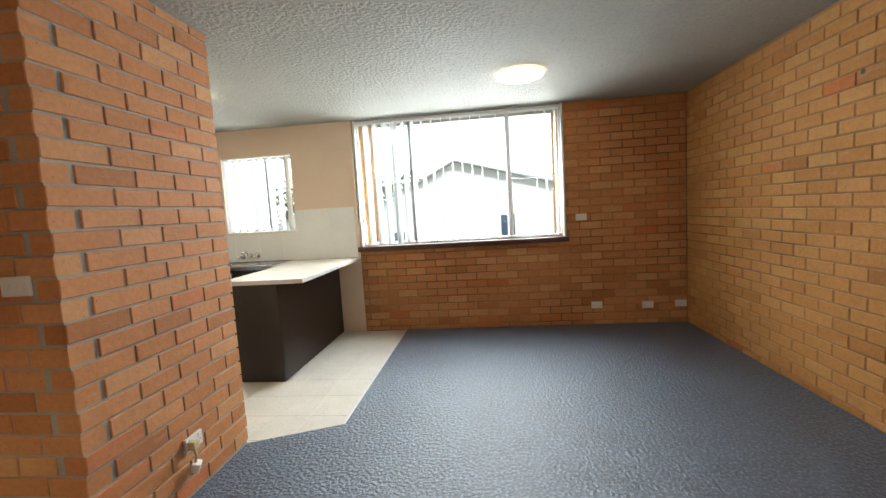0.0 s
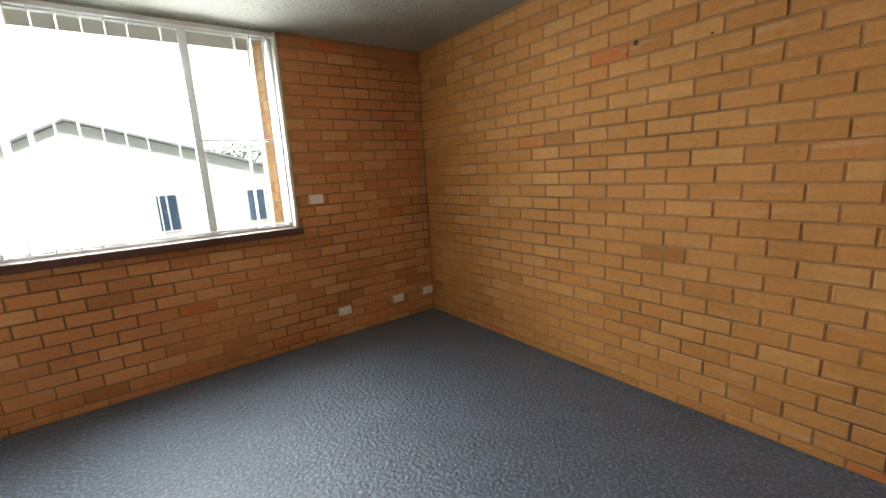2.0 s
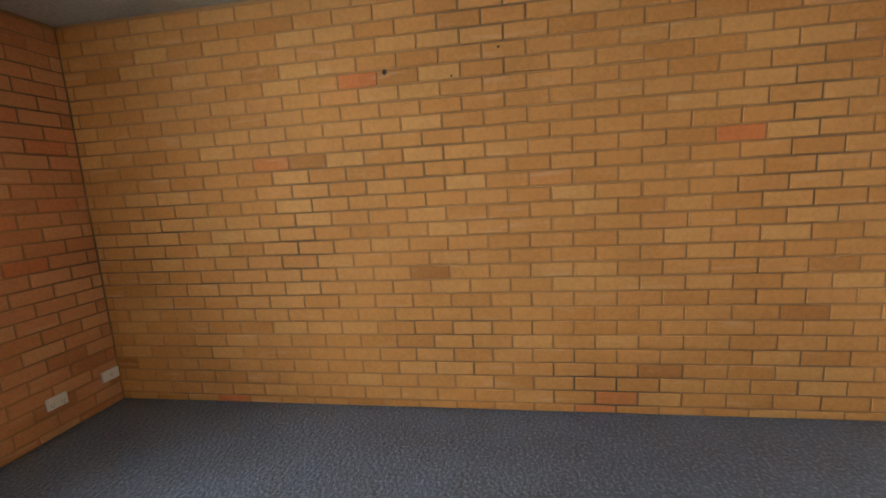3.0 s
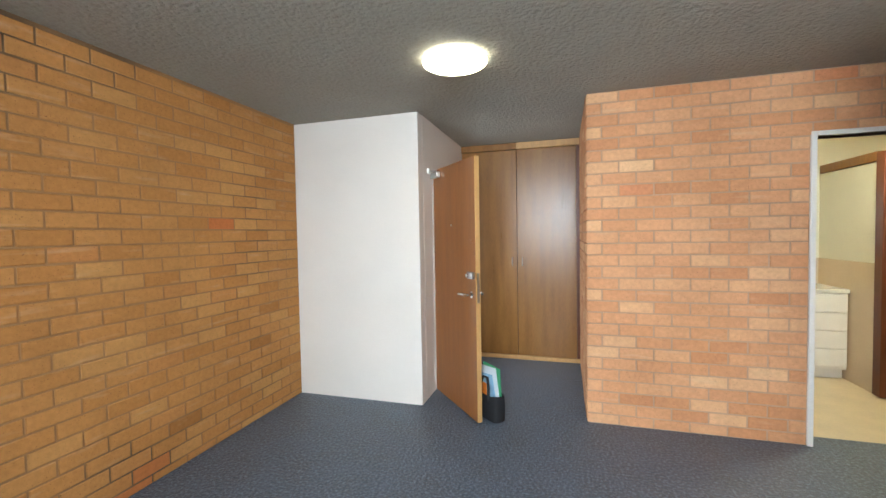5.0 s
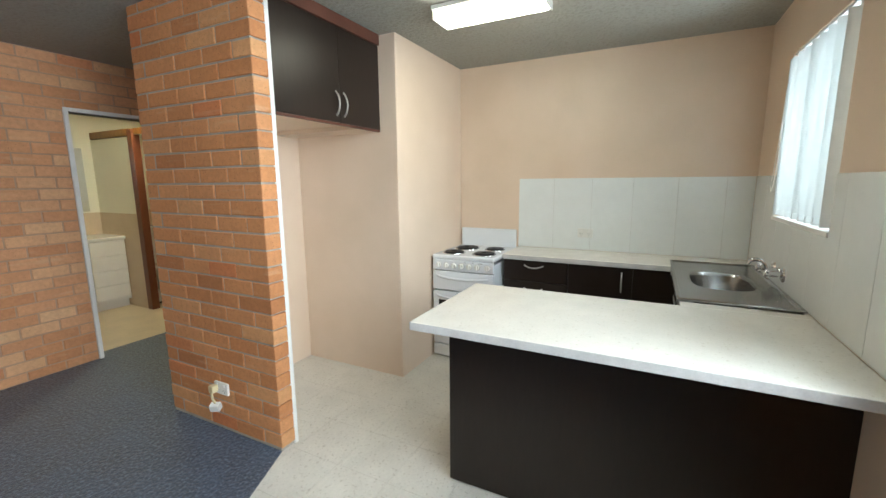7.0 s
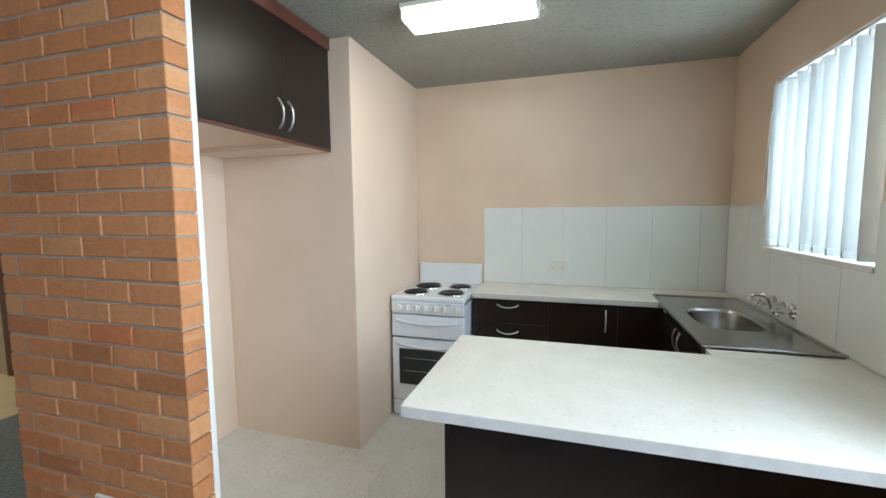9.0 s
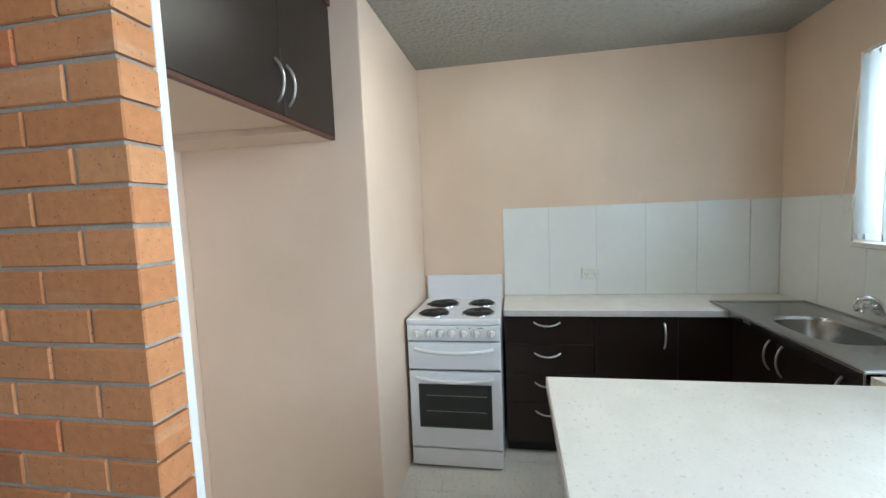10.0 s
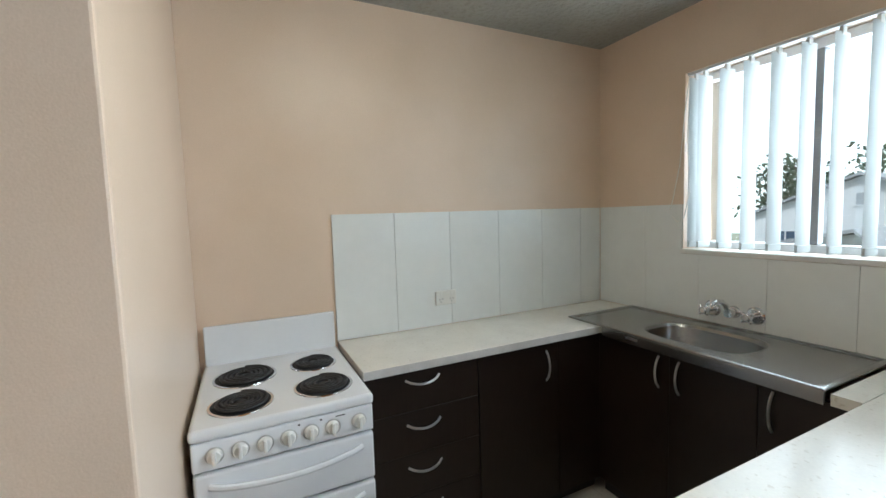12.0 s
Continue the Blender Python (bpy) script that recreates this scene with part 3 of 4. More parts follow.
rng = random.Random(4)
turns = {0: -30, 1: -34, 2: -34, 3: -44, 4: -24, 5: -18, 6: -14, 7: -8}
slats = [(x, turns.get(i, rng.uniform(-4, 4))) for i, x in enumerate([-0.94 + 0.106 * i for i in range(13)] + [0.50, 0.92, 1.02, 1.12])]
blind_1 = vertical_blind((0.06, 4.945, 2.352), slats, 1.345, -1.06, 1.18, "pale fabric vertical blind with open slats, large window")
slats = [(x, -9 + rng.uniform(-2.5, 2.5)) for x in (-2.65, -2.606, -2.507, -2.408, -2.306, -2.204, -2.104, -2.004, -1.905)]
blind_2 = vertical_blind((-2.265, 4.955, 2.078), slats, 0.843, -2.685, -1.845, "pale fabric vertical blind in the kitchen window")
part("cord", tube([(-2.672, 4.935, 2.075), (-2.68, 4.915, 1.9), (-2.70, 4.912, 1.65), (-2.735, 4.91, 1.47), (-2.75, 4.91, 1.42)], 0.0022, 6), M_PLASTIC, blind_2, "white looped cord")
part("cord", tube([(-2.665, 4.93, 2.07), (-2.66, 4.91, 1.8), (-2.645, 4.905, 1.5), (-2.665, 4.90, 1.385), (-2.70, 4.90, 1.36), (-2.73, 4.902, 1.39)], 0.0022, 6), M_PLASTIC, blind_2)
bm = bmesh.new()
for i in range(48):
    cyl((-1.035, 4.90 - 0.006 * math.sin(i / 15), 2.33 - i * 0.024), (-1.035, 4.90 - 0.006 * math.sin(i / 15), 2.318 - i * 0.024), 0.004, n=6, into=bm)
tube([(-1.035, 4.93, 2.355), (-1.035, 4.90, 2.33), (-1.035, 4.895, 1.2)], 0.0012, 5, bm)
part("chain", bm, M_PLASTIC, blind_1, "beaded control chain")

# ---- doors, wardrobe ----
bath_frame = structure("door_bathroom_frame", box(BD1 - 0.001, 0.150, 0, BD1 + 0.03, YB + 0.012, BDH + 0.03, 0.004), M_GLOSSWHITE, "white painted bathroom door frame", "door frame")
part("head", box(BD0, 0.150, BDH, BD1 - 0.001, YB + 0.012, BDH + 0.03, 0.004), M_GLOSSWHITE, bath_frame)
part("jamb", box(BD0 - 0.03, 0.150, 0, BD0 + 0.001, YB + 0.012, BDH + 0.03, 0.004), M_GLOSSWHITE, bath_frame)

door_1 = thing("door_entry", (1.275, -0.058, 0.012), "open red-brown varnished timber entry door", "door")
tagged(door_1, kind="structure")
HINGE, FREE = Vector((1.268, -0.056, 0)), Vector((0.79, 0.50, 0))
DW = 0.765
along = (FREE - HINGE).normalized()
D = Matrix.Translation((HINGE.x, HINGE.y, 0)) @ Matrix.Rotation(math.atan2(along.y, along.x), 4, "Z")


def on_door(bm):
    bm.transform(D @ Matrix.Translation((0, 0.038, 0)) @ Matrix.Diagonal((1, -1, 1, 1)))
    bmesh.ops.reverse_faces(bm, faces=bm.faces[:])
    return bm


leaf = part("leaf", on_door(box(0.0, 0.0, 0.012, DW - 0.008, 0.038, 1.972, 0.002)), M_DOORTIMBER, door_1)
part("edge", on_door(box(DW - 0.008, 0.001, 0.012, DW, 0.037, 1.972, 0.001)), M_RAWEDGE, door_1, "pale worn timber door edge")
LV = DW - 0.06
handle = part("door_handle", on_door(cyl((LV, 0.038, 0.955), (LV, 0.046, 0.955), 0.026, bevel=0.002)), M_CHROME, door_1, "chrome lever handle")
part("lever", on_door(tube([(LV, 0.04, 0.955), (LV, 0.085, 0.955), (LV - 0.02, 0.092, 0.955), (LV - 0.125, 0.092, 0.952)], 0.009)), M_CHROME, handle)
part("lever", on_door(tube([(LV, 0.0, 0.955), (LV, -0.05, 0.955), (LV - 0.02, -0.056, 0.955), (LV - 0.11, -0.056, 0.952)], 0.009)), M_CHROME, handle)
lock = part("deadlock", on_door(box(LV - 0.04, 0.038, 1.075, LV + 0.045, 0.062, 1.125, 0.005)), M_SATIN, door_1, "satin metal deadlock")
part("knob", on_door(cyl((LV - 0.01, 0.062, 1.10), (LV - 0.01, 0.082, 1.10), 0.015, bevel=0.003)), M_CHROME, lock)
part("viewer", on_door(cyl((DW / 2 - 0.02, 0.038, 1.48), (DW / 2 - 0.02, 0.043, 1.48), 0.010, n=14)), M_SATIN, door_1)
part("lock_plate", on_door(box(LV - 0.015, 0.038, 1.345, LV + 0.03, 0.046, 1.365, 0.003)), M_DOORTIMBER, door_1)
part("latch_plate", on_door(box(DW, 0.010, 0.90, DW + 0.0015, 0.028, 1.12)), M_SATIN, door_1)
for z in (0.25, 1.0, 1.78):
    part("hinge", on_door(cyl((-0.002, 0.0, z - 0.05), (-0.002, 0.0, z + 0.05), 0.007, n=12)), M_GLOSSWHITE, door_1)
closer = thing("door_closer", (1.27, 0.0, 1.9), "pale metal door closer at the top of the entry door", "door closer")
part("body", on_door(box(0.015, 0.0385, 1.895, 0.16, 0.075, 1.945, 0.006)), M_SATIN, closer)
part("arm", tube([(1.277, 0.06, 1.955), (1.235, 0.03, 1.955), (1.20, 0.05, 1.948)], 0.008, 8), M_SATIN, closer)
part("shoe", box(1.258, 0.035, 1.93, 1.2795, 0.085, 1.975, 0.003), M_PLASTIC, closer)
frame_1 = structure("door_entry_frame", box(EX - 0.004, DY1 - 0.03, 0, EX + 0.112, DY1 + 0.003, DH, 0.003), M_GLOSSWHITE, "white painted entry door frame", "door frame")
part("jamb", box(EX - 0.004, DY0 + 0.001, 0, EX + 0.112, DY0 + 0.03, DH, 0.003), M_GLOSSWHITE, frame_1)
part("head", box(EX - 0.004, DY0 + 0.03, DH - 0.03, EX + 0.112, DY1 - 0.03, DH - 0.001, 0.003), M_GLOSSWHITE, frame_1)

wardrobe = thing("wardrobe", (0.64, WY - 0.3, 0), "built-in varnished brown timber wardrobe with two doors", "wardrobe")
W0, W1, WM = 0.001, 1.275, 0.655
part("frame_top", box(WM, WY - 0.03, 2.325, W0 - 0.01, WY + 0.022, 2.395, 0.003), M_RAWEDGE, wardrobe, "pale timber head rail")
part("frame_top", box(WM + 0.002, WY - 0.03, 2.325, W1, WY + 0.014, 2.395, 0.003), M_VARNISH, wardrobe)
part("plinth", box(W0 - 0.01, WY - 0.03, 0.002, WM, WY + 0.020, 0.045, 0.003), M_RAWEDGE, wardrobe, "pale timber bottom rail")
part("plinth", box(WM + 0.002, WY - 0.03, 0.002, W1, WY + 0.014, 0.045, 0.003), M_RAWEDGE, wardrobe)
for a, b, hx in ((W0 + 0.03, WM - 0.003, WM - 0.055), (WM + 0.003, W1 - 0.004, WM + 0.055)):
    d = part("door", box(a, WY - 0.022, 0.048, b, WY, 2.320, 0.002), M_VARNISH, wardrobe)
    part("handle", bow((hx, WY, 1.045), (hx, WY, 1.135), (0, 0.022, 0), 0.005), M_SATIN, d)
part("stile", box(W0 - 0.01, WY - 0.03, 0.048, W0 + 0.028, WY + 0.012, 2.322, 0.002), M_POST, wardrobe)
part("carcass", box(W0, WY - 0.55, 0.003, W1, WY - 0.032, 2.39), M_POST, wardrobe)

# ---- bag behind the door ----
bag = thing("tote_bag", (0.70, 0.40, 0), "black open tote bag holding brochures behind the door", "bag")
BM = Matrix.Translation((0.70, 0.385, 0)) @ Matrix.Rotation(radians(-42), 4, "Z")


def sack(w, d, z, k):
    return [Vector((w * math.copysign(abs(math.cos(a)) ** 0.5, math.cos(a)), d * math.copysign(abs(math.sin(a)) ** 0.5, math.sin(a)), z + k * math.sin(3 * a))) for a in (2 * math.pi * i / 28 for i in range(28))]


bm = loft([sack(0.10, 0.045, 0.001, 0), sack(0.125, 0.06, 0.012, 0), sack(0.128, 0.062, 0.12, 0), sack(0.125, 0.058, 0.20, 0.006), sack(0.119, 0.052, 0.20, 0.006), sack(0.115, 0.050, 0.05, 0)])
bm.transform(BM)
part("pouch", bm, M_BAG, bag)
bm = tube([(-0.05, 0.06, 0.16), (-0.055, 0.058, 0.26), (-0.03, 0.05, 0.33), (0.02, 0.05, 0.33), (0.045, 0.056, 0.25), (0.05, 0.06, 0.16)], 0.010, 8, flat=0.3)
bm.transform(BM)
part("strap", bm, M_BAG, bag)
for i, (mat, w, h, dy, tilt, lab) in enumerate(((M_PAPER, 0.105, 0.40, -0.02, 4, "white paper brochures"), (M_GREENPAPER, 0.10, 0.415, -0.032, -3, "green printed brochure"), (M_BLUEPAPER, 0.085, 0.345, 0.0, 6, "pale blue printed brochure"), (M_ORANGE, 0.035, 0.28, 0.022, -6, "orange printed card"))):
    bm = box(-w, -0.003, 0, w, 0.003, h - 0.052, 0.001)
    bm.transform(BM @ pose((0.05 if mat is M_ORANGE else 0.0), dy, 0.0505, -5, tilt, 0))
    b = thing("brochure", tuple(BM @ Vector((0, dy, 0.0505))), lab + " standing in the bag", "brochure", "brochures in the bag")
    part("cover", bm, mat, b)

# ---- ceiling lamps ----


def disc_lamp(x, y, r, mat):
    lamp = thing("ceiling_light", (x, y, H), "lit round opal flush ceiling light", "ceiling light", "round ceiling lights")
    bm = bmesh.new()
    prof = [(r * 0.84, H - 0.001), (r * 0.86, H - 0.006), (r * 0.86, H - 0.022)]
    loops = [[Vector((x + q * math.cos(a), y + q * math.sin(a), z)) for a in (2 * math.pi * k / 48 for k in range(48))] for q, z in prof]
    part("base", loft(loops), M_PLASTIC, lamp)
    prof = [(r * 0.985, H - 0.021)] + [(r * 0.985 * math.cos(u), H - 0.024 - 0.026 * math.sin(u)) for u in (0.15, 0.4, 0.7, 1.0, 1.3, 1.5)]
    loops = [[Vector((x + q * math.cos(a), y + q * math.sin(a), z)) for a in (2 * math.pi * k / 48 for k in range(48))] for q, z in prof]
    part("diffuser", loft(loops), mat, lamp, "lit opal diffuser")
    return lamp


disc_lamp(0.685, 3.83, 0.185, M_LAMP)
disc_lamp(0.735, 1.165, 0.185, M_LAMP)
disc_lamp(-2.15, -0.32, 0.16, M_BATHLAMP)
batten = thing("fluorescent_light", (-2.03, 3.45, H), "lit white fluorescent batten light with ribbed diffuser", "ceiling light")
part("base", box(-2.13, 3.135, H - 0.025, -1.93, 3.765, H - 0.001, 0.004), M_PLASTIC, batten)
part("diffuser", box(-2.135, 3.145, H - 0.072, -1.945, 3.755, H - 0.026, 0.018, segments=4), M_TUBE, batten, "lit prismatic diffuser")
for y in (3.137, 3.756):
    part("end_cap", box(-2.137, y, H - 0.074, -1.943, y + 0.008, H - 0.0255, 0.003), M_PLASTIC, batten)

# ---- sockets and switches ----


def face_plate(name, at, turn, w, h, label, category, pieces):
    """A wall plate with its face towards local -y; pieces: (name, x, z, w, h, depth, material)."""
    t = thing(name, at, label, category, "wall plates")
    t.rotation_euler = (0, 0, radians(turn))
    bpy.context.view_layer.update()

    def put(nm, bm, mat, parent):
        me = bpy.data.meshes.new(nm)
        bm.to_mesh(me)
        bm.free()
        me.materials.append(mat)
        shade(me, True)
        ob = new(nm, me)
        ob.parent = parent
    put("plate", box(-w / 2, -0.014, -h / 2, w / 2, 0.001, h / 2, 0.004), M_PLASTIC, t)
    for nm, x, z, pw, ph, d, mat in pieces:
        put(nm, box(x - pw / 2, -0.014 - d, z - ph / 2, x + pw / 2, -0.0135, z + ph / 2, min(0.0015, d * 0.4)), mat, t)
    return t


DOUBLE = [("switch", -0.03, 0.02, 0.012, 0.016, 0.004, M_GLOSSWHITE), ("switch", 0.03, 0.02, 0.012, 0.016, 0.004, M_GLOSSWHITE)]
for sx in (-0.03, 0.03):
    DOUBLE += [("slot", sx - 0.008, -0.006, 0.0025, 0.009, 0.0008, M_BLACK), ("slot", sx + 0.008, -0.006, 0.0025, 0.009, 0.0008, M_BLACK), ("slot", sx, -0.020, 0.0025, 0.008, 0.0008, M_BLACK)]
face_plate("power_socket", (1.50, YN - 0.001, 0.22), 0, 0.115, 0.072, "white double power socket low on the brick wall", "socket", DOUBLE)
face_plate("power_socket", (2.03, YN - 0.001, 0.205), 0, 0.115, 0.072, "white double power socket low on the brick wall", "socket", DOUBLE)
face_plate("aerial_socket", (2.365, YN - 0.001, 0.21), 0, 0.115, 0.072, "white aerial socket low in the brick corner", "socket", [("port", 0, 0, 0.014, 0.014, 0.006, M_SATIN)])
face_plate("blank_plate", (1.362, YN - 0.001, 1.185), 0, 0.115, 0.072, "blank white wall plate beside the window", "wall plate", [])
face_plate("light_switch", (-1.311, PY0 + 0.001, 1.16), 0, 0.115, 0.072, "white light switch on the brick pier", "switch", [("rocker", -0.02, 0, 0.012, 0.02, 0.005, M_GLOSSWHITE), ("rocker", 0.02, 0, 0.012, 0.02, 0.005, M_GLOSSWHITE)])
face_plate("power_socket", (-3.2235, 3.835, 1.012), 90, 0.115, 0.072, "white double power socket on the splashback", "socket", DOUBLE)
face_plate("power_socket", (PX + 0.001, 2.165, 0.270), 90, 0.115, 0.072, "white power socket low on the brick pier", "socket", DOUBLE)
plug = thing("plug_adapter", (PX + 0.03, 2.115, 0.165), "yellowed white plug with a short cord hanging from the socket", "plug")
part("plug", box(PX + 0.0155, 2.110, 0.250, PX + 0.055, 2.147, 0.293, 0.006), M_YELLOWED, plug)
part("cord", tube([(PX + 0.045, 2.125, 0.252), (PX + 0.047, 2.128, 0.215), (PX + 0.035, 2.130, 0.182)], 0.007, 8), M_YELLOWED, plug)
bm = box(-0.02, -0.028, -0.022, 0.02, 0.028, 0.022, 0.005)
bm.transform(pose(PX + 0.035, 2.132, 0.160, 0, 18, 25))
part("block", bm, M_PLASTIC, plug)

for x, y, z, r in ((XE - 0.0005, 2.912, 1.952, 0.014), (XE - 0.0005, 2.55, 1.90, 0.006), (XE - 0.0005, 2.30, 2.02, 0.006)):
    part("drill_hole", cyl((x, y, z), (x + 0.004, y, z), r, n=12), M_BLACK, wall_east)

# ---- kitchen: worktop and units ----
BX, NY, PENX0, PENX1, PENY = -2.788, 4.448, -1.834, -1.120, 3.455
bm = bmesh.new()
box(XK + 0.002, 3.282, BT - 0.036, BX, YN - 0.008, BT, 0.003, bm)
box(BX + 0.0005, 4.905, BT - 0.036, -1.905, YN - 0.008, BT, into=bm)
box(-1.905, NY, BT - 0.036, PENX0 - 0.0005, YN - 0.008, BT, into=bm)
box(PENX0, PENY, BT - 0.036, PENX1, YN - 0.008, BT, 0.003, bm)
worktop = part("worktop", bm, M_WORKTOP, label="cream flecked laminate worktop round the kitchen")
tagged(worktop, category="worktop")
part("edge_strip", box(PENX1 + 0.0002, PENY + 0.003, BT - 0.034, PENX1 + 0.0022, YN - 0.009, BT - 0.002), M_WORKEDGE, worktop, "pale grey edge strip")
part("edge_strip", box(PENX0 + 0.003, PENY - 0.0022, BT - 0.034, PENX1, PENY - 0.0002, BT - 0.002), M_WORKEDGE, worktop)
part("edge_strip", box(BX + 0.0002, 3.285, BT - 0.034, BX + 0.0022, NY, BT - 0.002), M_WORKEDGE, worktop)

ZT = BT - 0.037
drawers = thing("drawer_unit", (-3.0, 3.53, 0), "dark brown laminate unit with four drawers", "drawer unit", "kitchen units")
part("body", box(XK + 0.01, 3.286, 0.10, BX - 0.045, 3.78, ZT - 0.001), M_DARK, drawers)
part("kickboard", box(XK + 0.05, 3.286, 0.0, BX - 0.075, 3.78, 0.099), M_BLACK, drawers)
zs = [0.075, 0.315, 0.488, 0.664, ZT - 0.004]
for z0, z1, hz in zip(zs, zs[1:], (0.266, 0.437, 0.613, 0.793)):
    d = part("drawer", box(BX - 0.044, 3.288, z0 + 0.0015, BX - 0.026, 3.778, z1 - 0.0015, 0.0015), M_DARK, drawers)
    part("handle", bow((BX - 0.026, 3.452, hz), (BX - 0.026, 3.598, hz), (0.026, 0, -0.016), 0.005), M_SATIN, d, "satin bow handle")
corner = thing("corner_unit", (-2.95, 4.1, 0), "dark brown laminate corner cupboard", "cupboard", "kitchen units")
part("body", box(XK + 0.01, 3.783, 0.10, BX - 0.045, YN - 0.02, ZT - 0.001), M_DARK, corner)
part("kickboard", box(XK + 0.05, 3.783, 0.0, BX - 0.075, 4.5, 0.099), M_BLACK, corner)
d = part("door", box(BX - 0.044, 3.784, 0.076, BX - 0.026, 4.215, ZT - 0.0055, 0.0015), M_DARK, corner)
part("handle", bow((BX - 0.026, 4.146, 0.652), (BX - 0.026, 4.146, 0.794), (0.026, 0, 0), 0.005), M_SATIN, d, "satin bow handle")
part("filler", box(BX - 0.044, 4.218, 0.076, BX - 0.026, NY + 0.04, ZT - 0.0055, 0.0015), M_DARK, corner)
sinkunit = thing("sink_unit", (-2.3, 4.7, 0), "dark brown laminate sink cupboard with three doors", "cupboard", "kitchen units")
part("body", box(BX - 0.024, 4.49, 0.10, PENX0 - 0.05, YN - 0.02, 0.66), M_DARK, sinkunit)
part("rail", box(BX - 0.024, 4.49, 0.661, PENX0 - 0.05, 4.50, ZT - 0.002), M_DARK, sinkunit)
part("kickboard", box(BX - 0.024, 4.52, 0.0, PENX0 - 0.05, 4.54, 0.099), M_BLACK, sinkunit)
for a, b, hx in ((-2.815, -2.442, -2.488), (-2.439, -2.112, -2.397), (-2.109, -1.83, -2.067)):
    d = part("door", box(a, NY + 0.034, 0.076, b, NY + 0.052, ZT - 0.004, 0.0015), M_DARK, sinkunit)
    part("handle", bow((hx, NY + 0.034, 0.668), (hx, NY + 0.034, 0.806), (0, -0.026, 0), 0.005), M_SATIN, d, "satin bow handle")
pen = thing("peninsula_unit", (-1.6, 4.2, 0), "dark brown laminate peninsula cupboard under the worktop", "cupboard", "kitchen units")
part("end_panel", box(-1.82, 3.51, 0.002, -1.374, 3.526, ZT, 0.001), M_DARK, pen)
part("back_panel", box(-1.390, 3.527, 0.002, -1.372, YN - 0.001, ZT, 0.001), M_DARK, pen)
part("body", box(-1.80, 3.528, 0.10, -1.392, YN - 0.02, ZT - 0.001), M_DARK, pen)
part("kickboard", box(-1.77, 3.528, 0.0, -1.45, 4.5, 0.099), M_BLACK, pen)

# sink
sink = thing("kitchen_sink", (-2.41, 4.66, BT), "stainless steel sink with bowl and draining boards", "sink")
SX0, SX1, SY0, SY1 = -2.985, -1.915, 4.438, 4.917


def rect_loop(x0, x1, y0, y1, z, cx, cy, n=64):
    out = []
    for k in range(n):
        a = 2 * math.pi * k / n
        dx, dy = math.cos(a), math.sin(a)
        s = min(((x1 if dx > 0 else x0) - cx) / dx if abs(dx) > 1e-6 else 9, ((y1 if dy > 0 else y0) - cy) / dy if abs(dy) > 1e-6 else 9)
        out.append(Vector((cx + dx * s, cy + dy * s, z)))
    for tx, ty in ((x0, y0), (x0, y1), (x1, y0), (x1, y1)):
        k = min(range(n), key=lambda i: (out[i].x - tx) ** 2 + (out[i].y - ty) ** 2)
        out[k] = Vector((tx, ty, z))
    return out


def bowl_loop(cx, cy, a, b, z, e=0.62, n=64):
    out = []
    for k in range(n):
        t = 2 * math.pi * k / n
        c, s = math.cos(t), math.sin(t)
        out.append(Vector((cx + a * math.copysign(abs(c) ** e, c), cy + b * math.copysign(abs(s) ** e, s), z)))
    return out


CX, CY = -2.43, 4.672
ZS = BT + 0.004
bm = loft([rect_loop(SX0, SX1, SY0, SY1, ZS, CX, CY), rect_loop(SX0, SX1, SY0, SY1, ZS + 0.006, CX, CY), rect_loop(SX0 + 0.006, SX1 - 0.006, SY0 + 0.006, SY1 - 0.006, ZS + 0.009, CX, CY),
           rect_loop(SX0 + 0.018, SX1 - 0.018, SY0 + 0.014, SY1 - 0.018, ZS + 0.009, CX, CY), rect_loop(SX0 + 0.026, SX1 - 0.026, SY0 + 0.022, SY1 - 0.026, ZS + 0.003, CX, CY),
           bowl_loop(CX, CY, 0.235, 0.158, ZS + 0.003), bowl_loop(CX, CY, 0.222, 0.147, ZS + 0.001), bowl_loop(CX, CY, 0.214, 0.140, ZS - 0.012), bowl_loop(CX, CY, 0.200, 0.128, ZS - 0.12, 0.7),
           bowl_loop(CX, CY, 0.180, 0.110, ZS - 0.152, 0.75), bowl_loop(CX, CY, 0.04, 0.04, ZS - 0.158, 1.0)], first=False)
bowl = part("basin", bm, M_STEEL, sink)
part("apron", box(BX + 0.03, SY0 - 0.002, BT - 0.037, SX1, SY0 + 0.006, BT + 0.006, 0.002), M_STEEL, sink)
part("waste", cyl((CX, CY, ZS - 0.1575), (CX, CY, ZS - 0.153), 0.036, n=24, bevel=0.001), M_CHROME, sink)
part("maker_mark", box(-2.62, SY0 - 0.0028, BT - 0.016, -2.56, SY0 - 0.0021, BT - 0.006), M_SATIN, sink)


def tap(x, hot):
    t = thing("wall_tap", (x, 4.92, 0.948), "chrome capstan wall tap on the splashback", "tap", "sink taps")
    part("flange", cyl((x, 4.9225, 0.948), (x, 4.912, 0.948), 0.040, 0.030, bevel=0.002), M_CHROME, t)
    part("spindle", cyl((x, 4.913, 0.948), (x, 4.862, 0.948), 0.013, 0.015), M_CHROME, t)
    bm = cyl((x, 4.868, 0.948), (x, 4.842, 0.948), 0.017, 0.019, bevel=0.004)
    for k in range(4):
        a = math.pi / 4 + k * math.pi / 2
        cyl((x, 4.856, 0.948), (x + 0.03 * math.cos(a), 4.856, 0.948 + 0.03 * math.sin(a)), 0.0085, 0.0075, 12, 0.003, bm)
    part("handle", bm, M_CHROME, t)
    part("button", cyl((x, 4.8425, 0.948), (x, 4.840, 0.948), 0.010, n=14), M_PLASTIC, t)


